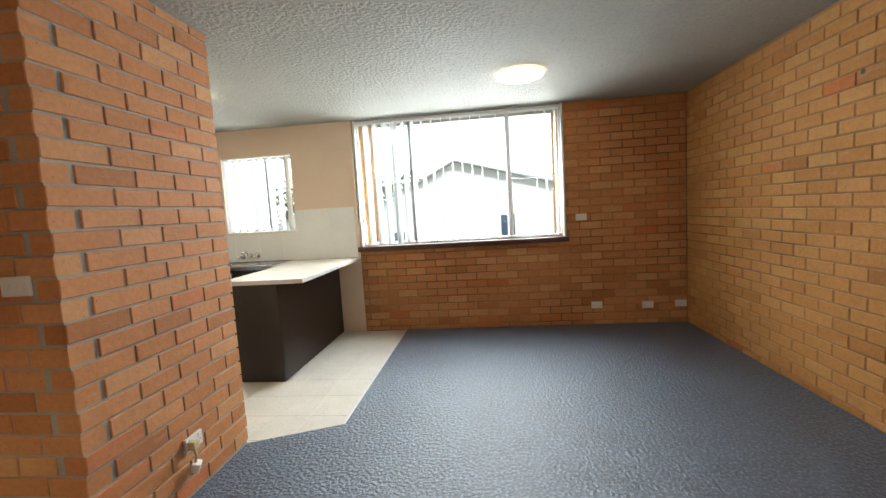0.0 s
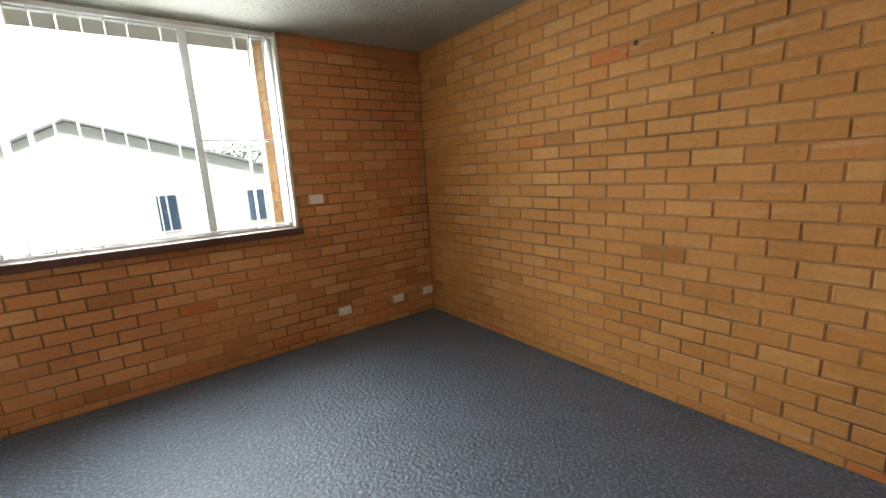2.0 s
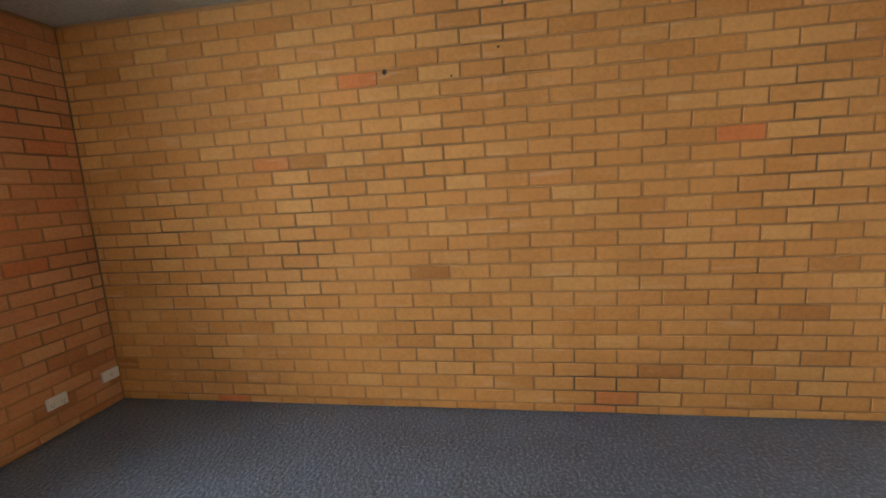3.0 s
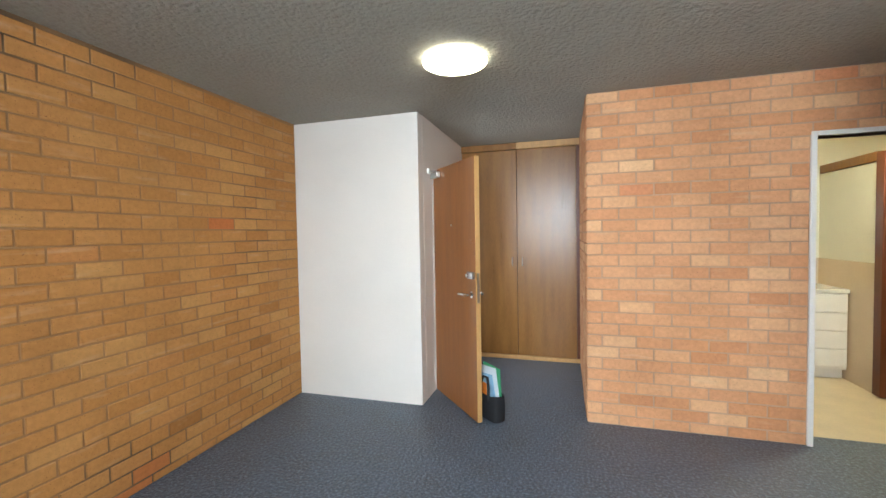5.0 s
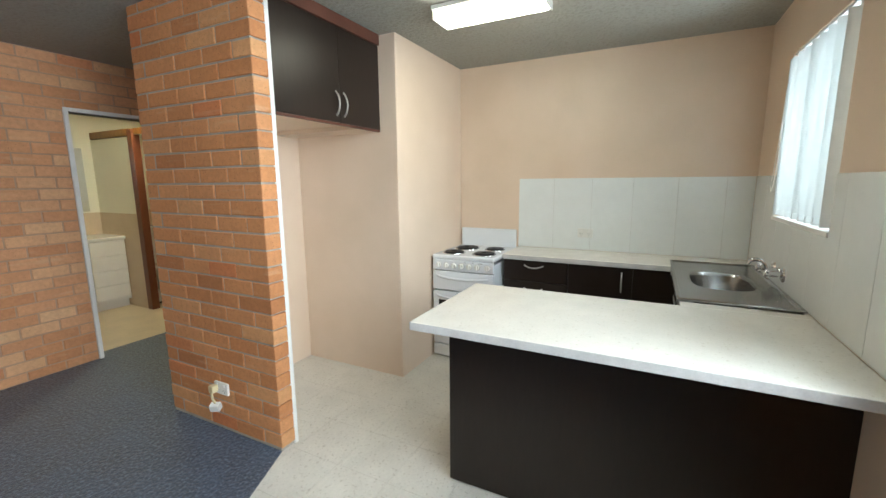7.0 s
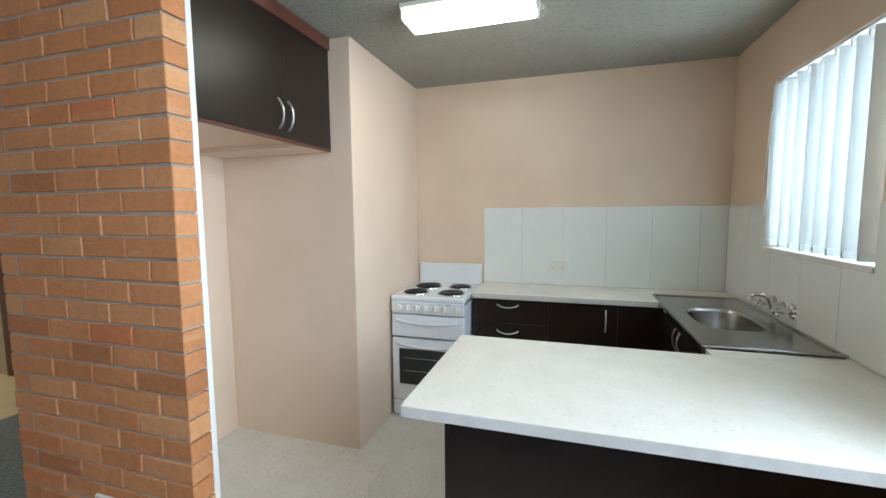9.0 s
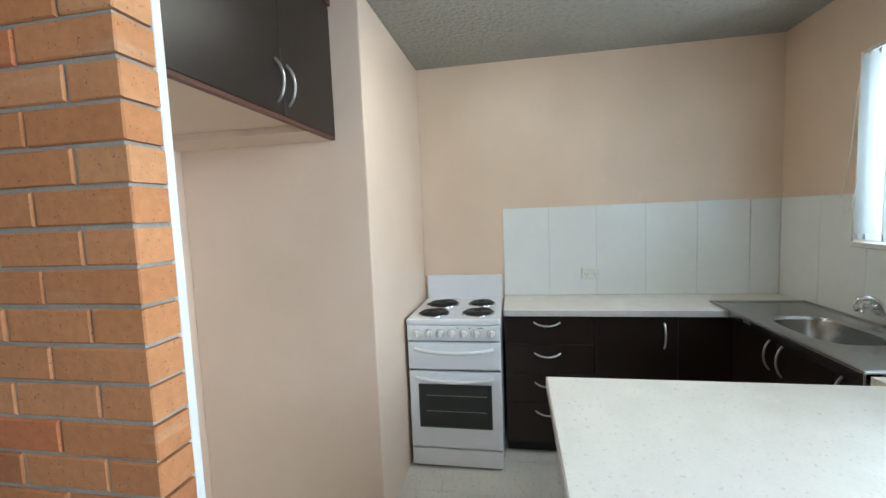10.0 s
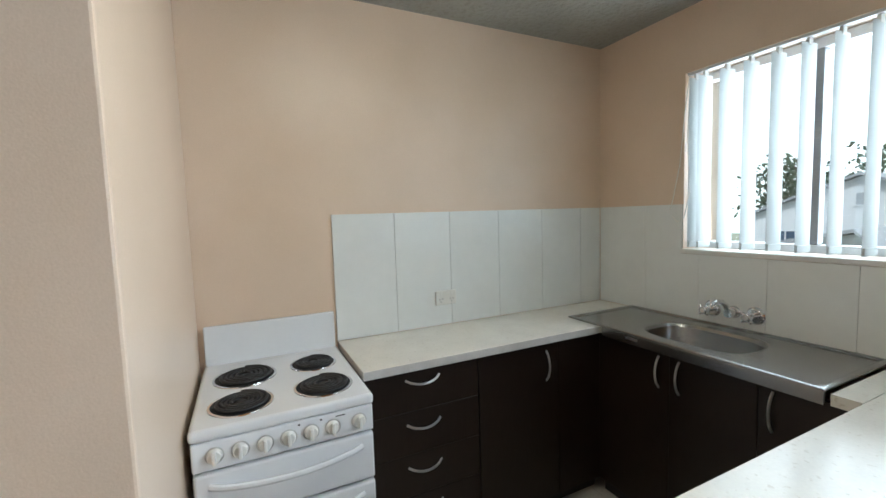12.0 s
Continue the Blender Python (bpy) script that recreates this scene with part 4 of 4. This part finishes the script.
tap(-2.532, True)
tap(-2.347, False)
spout = thing("sink_spout", (-2.435, 4.92, 0.948), "chrome swivel wall spout over the sink", "spout")
part("flange", cyl((-2.435, 4.9225, 0.948), (-2.435, 4.912, 0.948), 0.030, 0.024, bevel=0.002), M_CHROME, spout)
part("body", cyl((-2.435, 4.913, 0.948), (-2.435, 4.868, 0.948), 0.018, 0.020, bevel=0.004), M_CHROME, spout)
part("arm", tube([(-2.435, 4.875, 0.95), (-2.44, 4.865, 0.985), (-2.446, 4.845, 1.002), (-2.456, 4.82, 1.004), (-2.46, 4.80, 0.996), (-2.462, 4.792, 0.976)], 0.0115, 12), M_CHROME, spout)

# splashback
splash_w = structure("trim_splashback_west", box(XK + 0.0005, 3.28, BT + 0.001, XK + 0.002, YN - 0.008, 1.45), M_GROUT, "glossy white tiled splashback", "splashback")
ys = [3.28, 3.575, 3.872, 4.169, 4.466, 4.76, YN - 0.009]
for a, b in zip(ys, ys[1:]):
    part("tile", box(XK + 0.002, a + 0.001, BT + 0.002, XK + 0.0075, b - 0.001, 1.45, 0.001, segments=1), M_TILE, splash_w)
bm = box(XK + 0.003, YN - 0.002, BT + 0.001, KW[0], YN - 0.0005, 1.45)
box(KW[1], YN - 0.002, BT + 0.001, -1.13, YN - 0.0005, 1.45, into=bm)
box(KW[0], YN - 0.002, BT + 0.001, KW[1], YN - 0.0005, KW[2] - 0.014, into=bm)
splash_n = structure("trim_splashback_north", bm, M_GROUT, "glossy white tiled splashback under the window", "splashback")
tx = [XK + 0.008, -2.90, -2.602, -2.308, -2.014, -1.72, -1.425, -1.13]
for a, b in zip(tx, tx[1:]):
    bm = bmesh.new()
    for u, w, top in ((a, min(b, KW[0] - 0.005), 1.45), (max(a, KW[0] - 0.005), min(b, KW[1] + 0.005), KW[2] - 0.014), (max(a, KW[1] + 0.005), b, 1.45)):
        if w - u > 0.004:
            box(u + (0.001 if u == a else 0), YN - 0.0075, BT + 0.002, w - (0.001 if w == b else 0), YN - 0.002, top, into=bm)
    part("tile", bm, M_TILE, splash_n)

# ---- stove ----
stove = thing("stove", (-2.92, 3.01, 0), "white enamel upright electric stove with four coil plates", "stove")
S0, S1, SF, SB = 2.747, 3.272, -2.622, -3.222
part("side_body", box(SB, S0 + 0.004, 0.012, SF - 0.03, S1 - 0.004, 0.80, 0.004), M_ENAMEL, stove)
hob = part("hob", box(SB, S0, 0.822, SF, S1, 0.858, 0.012, segments=3), M_ENAMEL, stove)
part("splash_panel", box(SB, S0 + 0.006, 0.85, SB + 0.022, S1 - 0.006, 1.016, 0.006), M_ENAMEL, stove)
for y in (2.83, 2.96, 3.09):
    part("vent", box(SB + 0.035, y, 0.8575, SB + 0.047, y + 0.11, 0.8592), M_SATIN, stove)
part("control_panel", box(SF - 0.035, S0 + 0.004, 0.735, SF - 0.004, S1 - 0.004, 0.8215, 0.006), M_ENAMEL, stove)
part("gap", box(SF - 0.05, S0 + 0.008, 0.10, SF - 0.03, S1 - 0.008, 0.8215), M_BLACK, stove)
for i in range(7):
    y = S0 + 0.062 + i * 0.0655 + (0.018 if i == 6 else 0)
    k = part("knob", cyl((SF - 0.005, y, 0.778), (SF + 0.012, y, 0.778), 0.0215, 0.0185, 24, 0.003), M_GLOSSWHITE, stove)
    part("grip", box(SF + 0.010, y - 0.005, 0.760, SF + 0.024, y + 0.005, 0.797, 0.003), M_GLOSSWHITE, k)
    part("dial_ring", cyl((SF - 0.0045, y, 0.778), (SF - 0.0025, y, 0.778), 0.025, n=24), M_SATIN, k)
for y in (S0 + 0.29, S0 + 0.355):
    part("indicator", cyl((SF - 0.005, y, 0.809), (SF - 0.002, y, 0.809), 0.003, n=10), M_BLACK, stove)
part("maker_mark", box(SF - 0.005, S0 + 0.40, 0.807, SF - 0.0035, S0 + 0.43, 0.810), M_BLACK, stove)
grill = part("grill_door", box(SF - 0.028, S0 + 0.005, 0.572, SF - 0.002, S1 - 0.005, 0.728, 0.008), M_ENAMEL, stove)
part("handle", bow((SF - 0.004, S0 + 0.045, 0.688), (SF - 0.004, S1 - 0.045, 0.688), (0.034, 0, -0.012), 0.012, 15, flat=0.8), M_ENAMEL, grill)
oven = part("oven_door", box(SF - 0.028, S0 + 0.005, 0.118, SF - 0.002, S1 - 0.005, 0.562, 0.008), M_ENAMEL, stove)
part("handle", bow((SF - 0.004, S0 + 0.045, 0.525), (SF - 0.004, S1 - 0.045, 0.525), (0.034, 0, -0.012), 0.012, 15, flat=0.8), M_ENAMEL, oven)
part("window_seal", box(SF - 0.003, S0 + 0.058, 0.238, SF + 0.0005, S1 - 0.058, 0.490, 0.0015), M_BLACK, oven)
part("window_glass", box(SF - 0.002, S0 + 0.068, 0.248, SF + 0.002, S1 - 0.068, 0.480, 0.001), M_OVENGLASS, oven, "dark oven door glass")
for z in (0.335, 0.425):
    part("rack_line", box(SF + 0.0015, S0 + 0.10, z, SF + 0.0026, S1 - 0.085, z + 0.002), M_SATIN, oven)
part("storage_drawer", box(SF - 0.028, S0 + 0.005, 0.012, SF - 0.004, S1 - 0.005, 0.110, 0.006), M_ENAMEL, stove)
for y in (S0 + 0.04, S1 - 0.04):
    part("foot", cyl((SF - 0.08, y, 0.0), (SF - 0.08, y, 0.014), 0.018), M_BLACK, stove)
for x, y, r in ((-3.0, 2.895, 0.096), (-3.015, 3.140, 0.076), (-2.758, 2.882, 0.084), (-2.772, 3.138, 0.086)):
    circle = lambda q, z: [Vector((x + q * math.cos(a), y + q * math.sin(a), z)) for a in (2 * math.pi * k / 40 for k in range(40))]
    c = part("drip_ring", loft([circle(r + 0.012, 0.8585), circle(r + 0.011, 0.8625), circle(r + 0.004, 0.8625), circle(r + 0.003, 0.8590)]), M_CHROME, stove)
    part("drip_pan", loft([circle(r + 0.0025, 0.8592), circle(r + 0.0025, 0.8615), circle(r * 0.5, 0.8605), circle(0.01, 0.8605)]), M_BLACK, c)
    turns_n = 4.5
    pts = []
    for i in range(150):
        u = i / 149
        q = 0.018 + (r - 0.023) * u
        a = 2 * math.pi * turns_n * u
        pts.append((x + q * math.cos(a), y + q * math.sin(a), 0.8672))
    part("coil", tube(pts, 0.0058, 8), M_COIL, c)
    part("hub", cyl((x, y, 0.862), (x, y, 0.868), 0.014, n=16), M_COIL, c)

# ---- overhead cupboard in the recess ----
cup = thing("overhead_cupboard", (-1.75, 2.3, 1.8), "dark brown two-door cupboard over the fridge recess", "cupboard")
CY1 = 2.598
part("body", box(ALC_X0 + 0.002, ALC_Y + 0.002, 1.80, ALC_X1 - 0.002, CY1 - 0.022, 2.33), M_PEACH, cup)
part("base_trim", box(ALC_X0 + 0.003, CY1 - 0.0215, 1.772, ALC_X1 - 0.003, CY1 - 0.002, 1.785), M_EDGE, cup)
part("soffit_batten", box(ALC_X0 + 0.003, ALC_Y + 0.003, 1.772, ALC_X0 + 0.22, CY1 - 0.023, 1.7995), M_PEACH, cup)
part("head_trim", box(ALC_X0 + 0.003, CY1 - 0.0215, 2.331, ALC_X1 - 0.003, CY1 + 0.012, 2.398, 0.002), M_EDGE, cup, "reddish brown timber head trim")
MX = -1.77
for a, b, hx in ((ALC_X0 + 0.004, MX - 0.0015, MX - 0.035), (MX + 0.0015, ALC_X1 - 0.004, MX + 0.035)):
    d = part("door", box(a, CY1 - 0.018, 1.786, b, CY1, 2.328, 0.0015), M_DARK, cup)
    part("handle", bow((hx, CY1, 1.825), (hx, CY1, 1.965), (0, 0.028, 0), 0.0055), M_SATIN, d, "satin bow handle")

# ---- bathroom things ----
vanity = thing("vanity_unit", (-2.0, -1.4, 0), "white bathroom vanity with drawers", "vanity")
part("body", box(-2.335, -1.685, 0.09, -1.55, -1.205, 0.80, 0.002), M_GLOSSWHITE, vanity)
part("plinth", box(-2.32, -1.685, 0.0, -1.56, -1.24, 0.089), M_GLOSSWHITE, vanity)
part("top", box(-2.342, -1.69, 0.801, -1.54, -1.18, 0.84, 0.008), M_PORCELAIN, vanity)
for z0, z1 in ((0.12, 0.28), (0.29, 0.45), (0.46, 0.62), (0.63, 0.79)):
    part("drawer", box(-2.328, -1.204, z0, -1.98, -1.187, z1, 0.003), M_GLOSSWHITE, vanity)
part("door", box(-1.97, -1.204, 0.12, -1.56, -1.187, 0.79, 0.003), M_GLOSSWHITE, vanity)
mirror = thing("mirror", (-1.95, -1.69, 1.5), "frameless bathroom mirror over the vanity", "mirror")
part("glass", box(-2.25, -1.6995, 1.12, -1.6, -1.693, 1.85, 0.002), M_MIRROR, mirror)
post = thing("timber_post", (-2.36, -0.81, 0), "dark red-brown timber post beside the toilet", "post")
part("post", box(-2.405, -0.858, 0.0, -2.325, -0.765, 2.02, 0.004), M_POST, post)
part("beam", box(-2.395, -1.68, 1.955, -2.34, -0.86, 2.035, 0.003), M_VARNISH, post)
part("beam", box(-2.395, -0.763, 1.965, -2.34, 0.15, 2.03, 0.003), M_VARNISH, post)
wc = thing("toilet", (-2.75, -1.2, 0), "white porcelain toilet with its lid raised", "toilet")
TX, TY = -2.78, -1.12


def oval(z, a, b, oy, n=36):
    return [Vector((TX + a * math.cos(t), TY + oy + b * math.sin(t) * (1.15 if math.sin(t) > 0 else 0.85), z)) for t in (2 * math.pi * k / n for k in range(n))]


part("pan", loft([oval(0.0, 0.12, 0.17, -0.06), oval(0.06, 0.115, 0.165, -0.06), oval(0.22, 0.14, 0.20, -0.02), oval(0.36, 0.185, 0.24, 0), oval(0.39, 0.19, 0.245, 0), oval(0.39, 0.14, 0.19, 0), oval(0.30, 0.11, 0.15, 0), oval(0.22, 0.05, 0.07, -0.02)]), M_PORCELAIN, wc)
part("seat", loft([oval(0.393, 0.19, 0.245, 0), oval(0.41, 0.188, 0.243, 0), oval(0.41, 0.12, 0.165, 0.01), oval(0.393, 0.12, 0.165, 0.01), oval(0.393, 0.19, 0.245, 0)], False), M_PLASTIC, wc)
lid = loft([[Vector((TX + 0.185 * math.cos(t), TY - 0.235 - 0.05 * (0.2 + math.sin(t) * 0.5) + o, 0.62 + 0.205 * math.sin(t))) for t in (2 * math.pi * k / 36 for k in range(36))] for o in (0, 0.016)])
part("lid", lid, M_PLASTIC, wc)
part("cistern", box(TX - 0.20, -1.688, 0.42, TX + 0.20, -1.50, 0.86, 0.03, segments=4), M_PORCELAIN, wc)
part("cistern_lid", box(TX - 0.205, -1.69, 0.861, TX + 0.205, -1.49, 0.895, 0.012), M_PORCELAIN, wc)
part("neck", box(TX - 0.10, -1.50, 0.10, TX + 0.10, TY - 0.19, 0.385, 0.03), M_PORCELAIN, wc)
brush = thing("toilet_brush", (-2.52, -0.98, 0), "white toilet brush in its holder beside the pan", "toilet brush")
part("holder", cyl((-2.52, -1.02, 0.0), (-2.52, -1.02, 0.16), 0.05, 0.042, bevel=0.006), M_PLASTIC, brush)
part("stick", cyl((-2.52, -1.02, 0.16), (-2.515, -1.02, 0.36), 0.008), M_PLASTIC, brush)
part("base", cyl((-2.52, -1.02, 0.0), (-2.52, -1.02, 0.02), 0.07, bevel=0.004), M_BLACK, brush)

# ---- outside ----
structure("ground", box(-400, -400, -4.3, 400, 600, -4.0), M_GRASS, "pale flat ground below the windows", "ground")
structure("wall_landing", box(2.46, -2.2, -1.0, 2.6, 0.16, 3.0), M_WEATHER, "pale wall across the entry landing", "wall")
structure("floor_landing", box(1.40, -2.2, -0.25, 2.6, 0.165, -0.02), M_CONCRETE, "grey concrete entry landing", "floor")
rails = thing("landing_railing", (1.75, -0.3, 0), "dark slatted railing on the entry landing", "railing")
for i in range(7):
    part("rail", box(1.72, -1.4, 0.15 + i * 0.13, 1.75, 0.10, 0.19 + i * 0.13, 0.004), M_POST, rails)
for y in (-1.35, 0.06):
    part("post", box(1.75, y, -0.02, 1.80, y + 0.05, 1.10, 0.004), M_POST, rails)
pier_l = structure("wall_window_pier_left", box(-1.33, YN + 0.245, -1.0, -1.092, 5.80, 2.478), M_MORTAR_GREY, "orange brick pier outside the large window", "wall")
pier_r = structure("wall_window_pier_right", box(1.217, YN + 0.245, -1.0, 1.45, 5.80, 2.478), M_MORTAR_GREY, "orange brick pier outside the large window", "wall")
structure("wall_kitchen_pier", box(-2.99, YN + 0.245, -1.0, -2.76, 5.45, 2.478), M_PEACH, "pale brick pier outside the kitchen window", "wall")
structure("window_hood", box(-3.0, YN + 0.245, 2.48, 1.45, 5.80, 2.62), M_CONCRETE, "grey concrete hood over the windows", "hood")
brick_run(pier_l, "y", YN + 0.25, 5.80, -1.085, 90, 0.10, random.Random(21), z0=0.0, z1=2.48)
brick_run(pier_r, "y", YN + 0.25, 5.80, 1.21, -90, 0.10, random.Random(22), z0=0.0, z1=2.48)


def gable_house(name, x0, x1, xp, y, depth, eave, peak, base, openings, label):
    h = thing(name, ((x0 + x1) / 2, y + depth / 2, base), label, "house", "houses outside")
    bm = bmesh.new()
    fr = [bm.verts.new((px, y, pz)) for px, pz in ((x0, base), (x1, base), (x1, eave), (xp, peak), (x0, eave))]
    f = bm.faces.new(fr)
    ex = bmesh.ops.extrude_face_region(bm, geom=[f])
    bmesh.ops.translate(bm, verts=[v for v in ex["geom"] if isinstance(v, bmesh.types.BMVert)], vec=(0, depth, 0))
    bmesh.ops.recalc_face_normals(bm, faces=bm.faces[:])
    part("wall", bm, M_WEATHER, h, smooth=False)
    for ax, bx in ((x0 - 0.3, xp), (x1 + 0.3, xp)):
        sl = (peak - eave) / abs((x0 if ax < bx else x1) - xp)
        za = eave - 0.3 * sl
        bm = bmesh.new()
        q = [bm.verts.new(p) for p in ((ax, y - 0.3, za + 0.03), (bx, y - 0.3, peak + 0.03), (bx, y + depth, peak + 0.03), (ax, y + depth, za + 0.03))]
        f = bm.faces.new(q)
        ex = bmesh.ops.extrude_face_region(bm, geom=[f])
        bmesh.ops.translate(bm, verts=[v for v in ex["geom"] if isinstance(v, bmesh.types.BMVert)], vec=(0, 0, 0.10))
        bmesh.ops.recalc_face_normals(bm, faces=bm.faces[:])
        part("roof", bm, M_ROOF, h, smooth=False)
    for a, b, z0, z1, mat in openings:
        w = part("window", box(a, y - 0.02, z0, b, y + 0.05, z1), mat, h, smooth=False)
        part("frame", box(a - 0.06, y - 0.05, z0 - 0.06, b + 0.06, y - 0.005, z0, 0.005), M_WEATHER, w, smooth=False)
        part("frame", box((a + b) / 2 - 0.03, y - 0.045, z0, (a + b) / 2 + 0.03, y - 0.021, z1, 0.005), M_WEATHER, w, smooth=False)
    return h


gable_house("neighbour_house", -6.3, 7.6, -1.4, 24.0, 10, 1.55, 4.05, -4.0, [(1.09, 1.84, -0.64, 0.92, M_BLUEWIN), (4.85, 5.6, -0.6, 0.90, M_BLUEWIN), (-5.3, -4.5, -0.6, 0.25, M_BLUEWIN)], "white weatherboard house with a low gable and dark windows")
gable_house("far_house", -13.2, -5.2, -9.2, 26.0, 9, 1.0, 2.55, -4.0, [(-9.35, -8.8, 1.35, 1.85, M_ROOF), (-12.2, -11.4, -1.2, 0.2, M_BLUEWIN)], "white gabled house with a small roof vent")
gable_house("low_shed", -11.0, -5.5, -6.5, 18.0, 4, -0.4, 0.6, -4.0, [], "low pale shed with a metal roof")


def tree(x, y, base, height, spread, seed, n=1500):
    r = random.Random(seed)
    t = thing("tree", (x, y, base), "grey-green leafy tree behind the houses", "tree", "trees outside")
    top = base + height
    bm = tube([(x, y, base), (x + 0.1, y, base + height * 0.3), (x - 0.1, y, base + height * 0.6)], 0.22, 8)
    tips = []
    for k in range(9):
        a, u = k * 2.4, r.uniform(0.3, 0.95)
        tip = Vector((x + spread * 0.75 * math.cos(a) * r.uniform(0.4, 1), y + spread * 0.75 * math.sin(a) * r.uniform(0.4, 1), base + height * (0.45 + 0.5 * u)))
        tube([(x, y, base + height * r.uniform(0.25, 0.5)), Vector((x, y, base + height * 0.5)).lerp(tip, 0.5) + Vector((0, 0, 0.2)), tip], 0.07, 6, bm)
        tips.append(tip)
    part("trunk", bm, M_BARK, t)
    vs, fs = [], []
    for i in range(n):
        c = r.choice(tips)
        d = Vector((r.gauss(0, 1), r.gauss(0, 1), r.gauss(0, 0.7))) * spread * 0.24
        p = c + d
        p.z = min(p.z, top)
        s = r.uniform(0.10, 0.22)
        u = Vector((r.gauss(0, 1), r.gauss(0, 1), r.gauss(0, 1))).normalized()
        w = u.orthogonal().normalized()
        k = len(vs)
        vs += [p - u * s, p + w * s * 0.5, p + u * s, p - w * s * 0.5]
        fs.append((k, k + 1, k + 2, k + 3))
    me = bpy.data.meshes.new("crown")
    me.from_pydata([v - Vector((x, y, base)) for v in vs], [], fs)
    me.materials.append(M_LEAF)
    ob = new("crown", me)
    ob.parent = t


tree(-7.5, 36, -4, 10.0, 3.6, 1)
tree(-11.8, 30, -4, 8.2, 2.6, 2)
tree(-3.0, 42, -4, 9.8, 3.4, 3)
tree(9.5, 48, -4, 9.5, 4.0, 4)
tree(-15.5, 34, -4, 8.0, 2.8, 5)
bm = bmesh.new()
cols = []
for k in range(41):
    a = radians(-5 + 190 * k / 40)
    cols.append([bm.verts.new((160 * math.cos(a), 10 + 90 * math.sin(a), z)) for z in (-4.2, 25, 60, 95)])
for a, b in zip(cols, cols[1:]):
    for k in range(3):
        bm.faces.new((a[k], a[k + 1], b[k + 1], b[k]))
structure("backdrop", bm, M_HAZE, "bright hazy overcast sky", "sky")
wire = thing("power_line", (0, 40, 3.5), "dark overhead power line", "cable")
part("cable", tube([(-30, 40, 3.6), (0, 40, 3.2), (30, 40, 3.6)], 0.02, 5), M_BLACK, wire)

# ---- kitchen floor tiles, brickwork ----
tile_me = {}
ty = [ALC_Y - 0.09 + 0.305 * i for i in range(11)]
for i in range(9):
    for y in ty:
        x0, x1 = -0.60 - 0.305 * (i + 1), -0.60 - 0.305 * i
        y1 = min(y + 0.305, YN + 0.05)
        if y1 - y < 0.05 or (x1 < ALC_X0 and y1 < NIB_Y):
            continue
        key = (round(x1 - x0, 3), round(y1 - y, 3))
        if key not in tile_me:
            bm = box(-key[0] / 2 + 0.0006, -key[1] / 2 + 0.0006, -0.004, key[0] / 2 - 0.0006, key[1] / 2 - 0.0006, 0.0, 0.0006, segments=1)
            me = bpy.data.meshes.new("tile")
            bm.to_mesh(me)
            bm.free()
            me.materials.append(M_VINYL)
            tile_me[key] = me
        ob = new("tile", tile_me[key])
        ob.parent, ob.location = floor_kitchen, ((x0 + x1) / 2, (y + y1) / 2, -0.0035)

brick_run(wall_east, "y", 0.30, YN, XE, -90, 0.05, random.Random(1), stretch=(1.5, 4.1), shift=0.071, rise=0.05)
brick_run(wall_north, "x", -1.10, XE, YN, 0, 0.05, random.Random(2), mats=RED, holes=[(-1.2, LW[1], 0.93, 3.0)], shift=0.05, rise=0.05)
brick_run(wall_pier, "y", PY1 + 0.010 - 0.96, PY1, PX, 90, 0.09, random.Random(3), mats=RED, ends=lambda c: (PY0 if c % 2 else PY0 + 0.115, PY1 + 0.010), shift=0.085, rise=0.015)
brick_run(wall_pier, "x", -3.3, PX, PY0, 0, 0.10, random.Random(5), mats=RED, ends=lambda c: (-3.3, PX if c % 2 == 0 else PX - 0.115), shift=0.06, rise=0.015)
brick_run(wall_bath, "x", -3.3, 0.0, YB, 180, 0.05, random.Random(6), mats=PALE, holes=[(BD0 - 0.03, BD1 + 0.03, 0, BDH + 0.03)], ends=lambda c: (-3.3, 0.0 if c % 2 else 0.0), stretch=(-1.4, 0), shift=0.1, rise=-0.01)
brick_run(wall_bath, "y", WY - 0.02, YB - 0.055, 0.0, 90, 0.05, random.Random(7), mats=PALE, rise=-0.01)
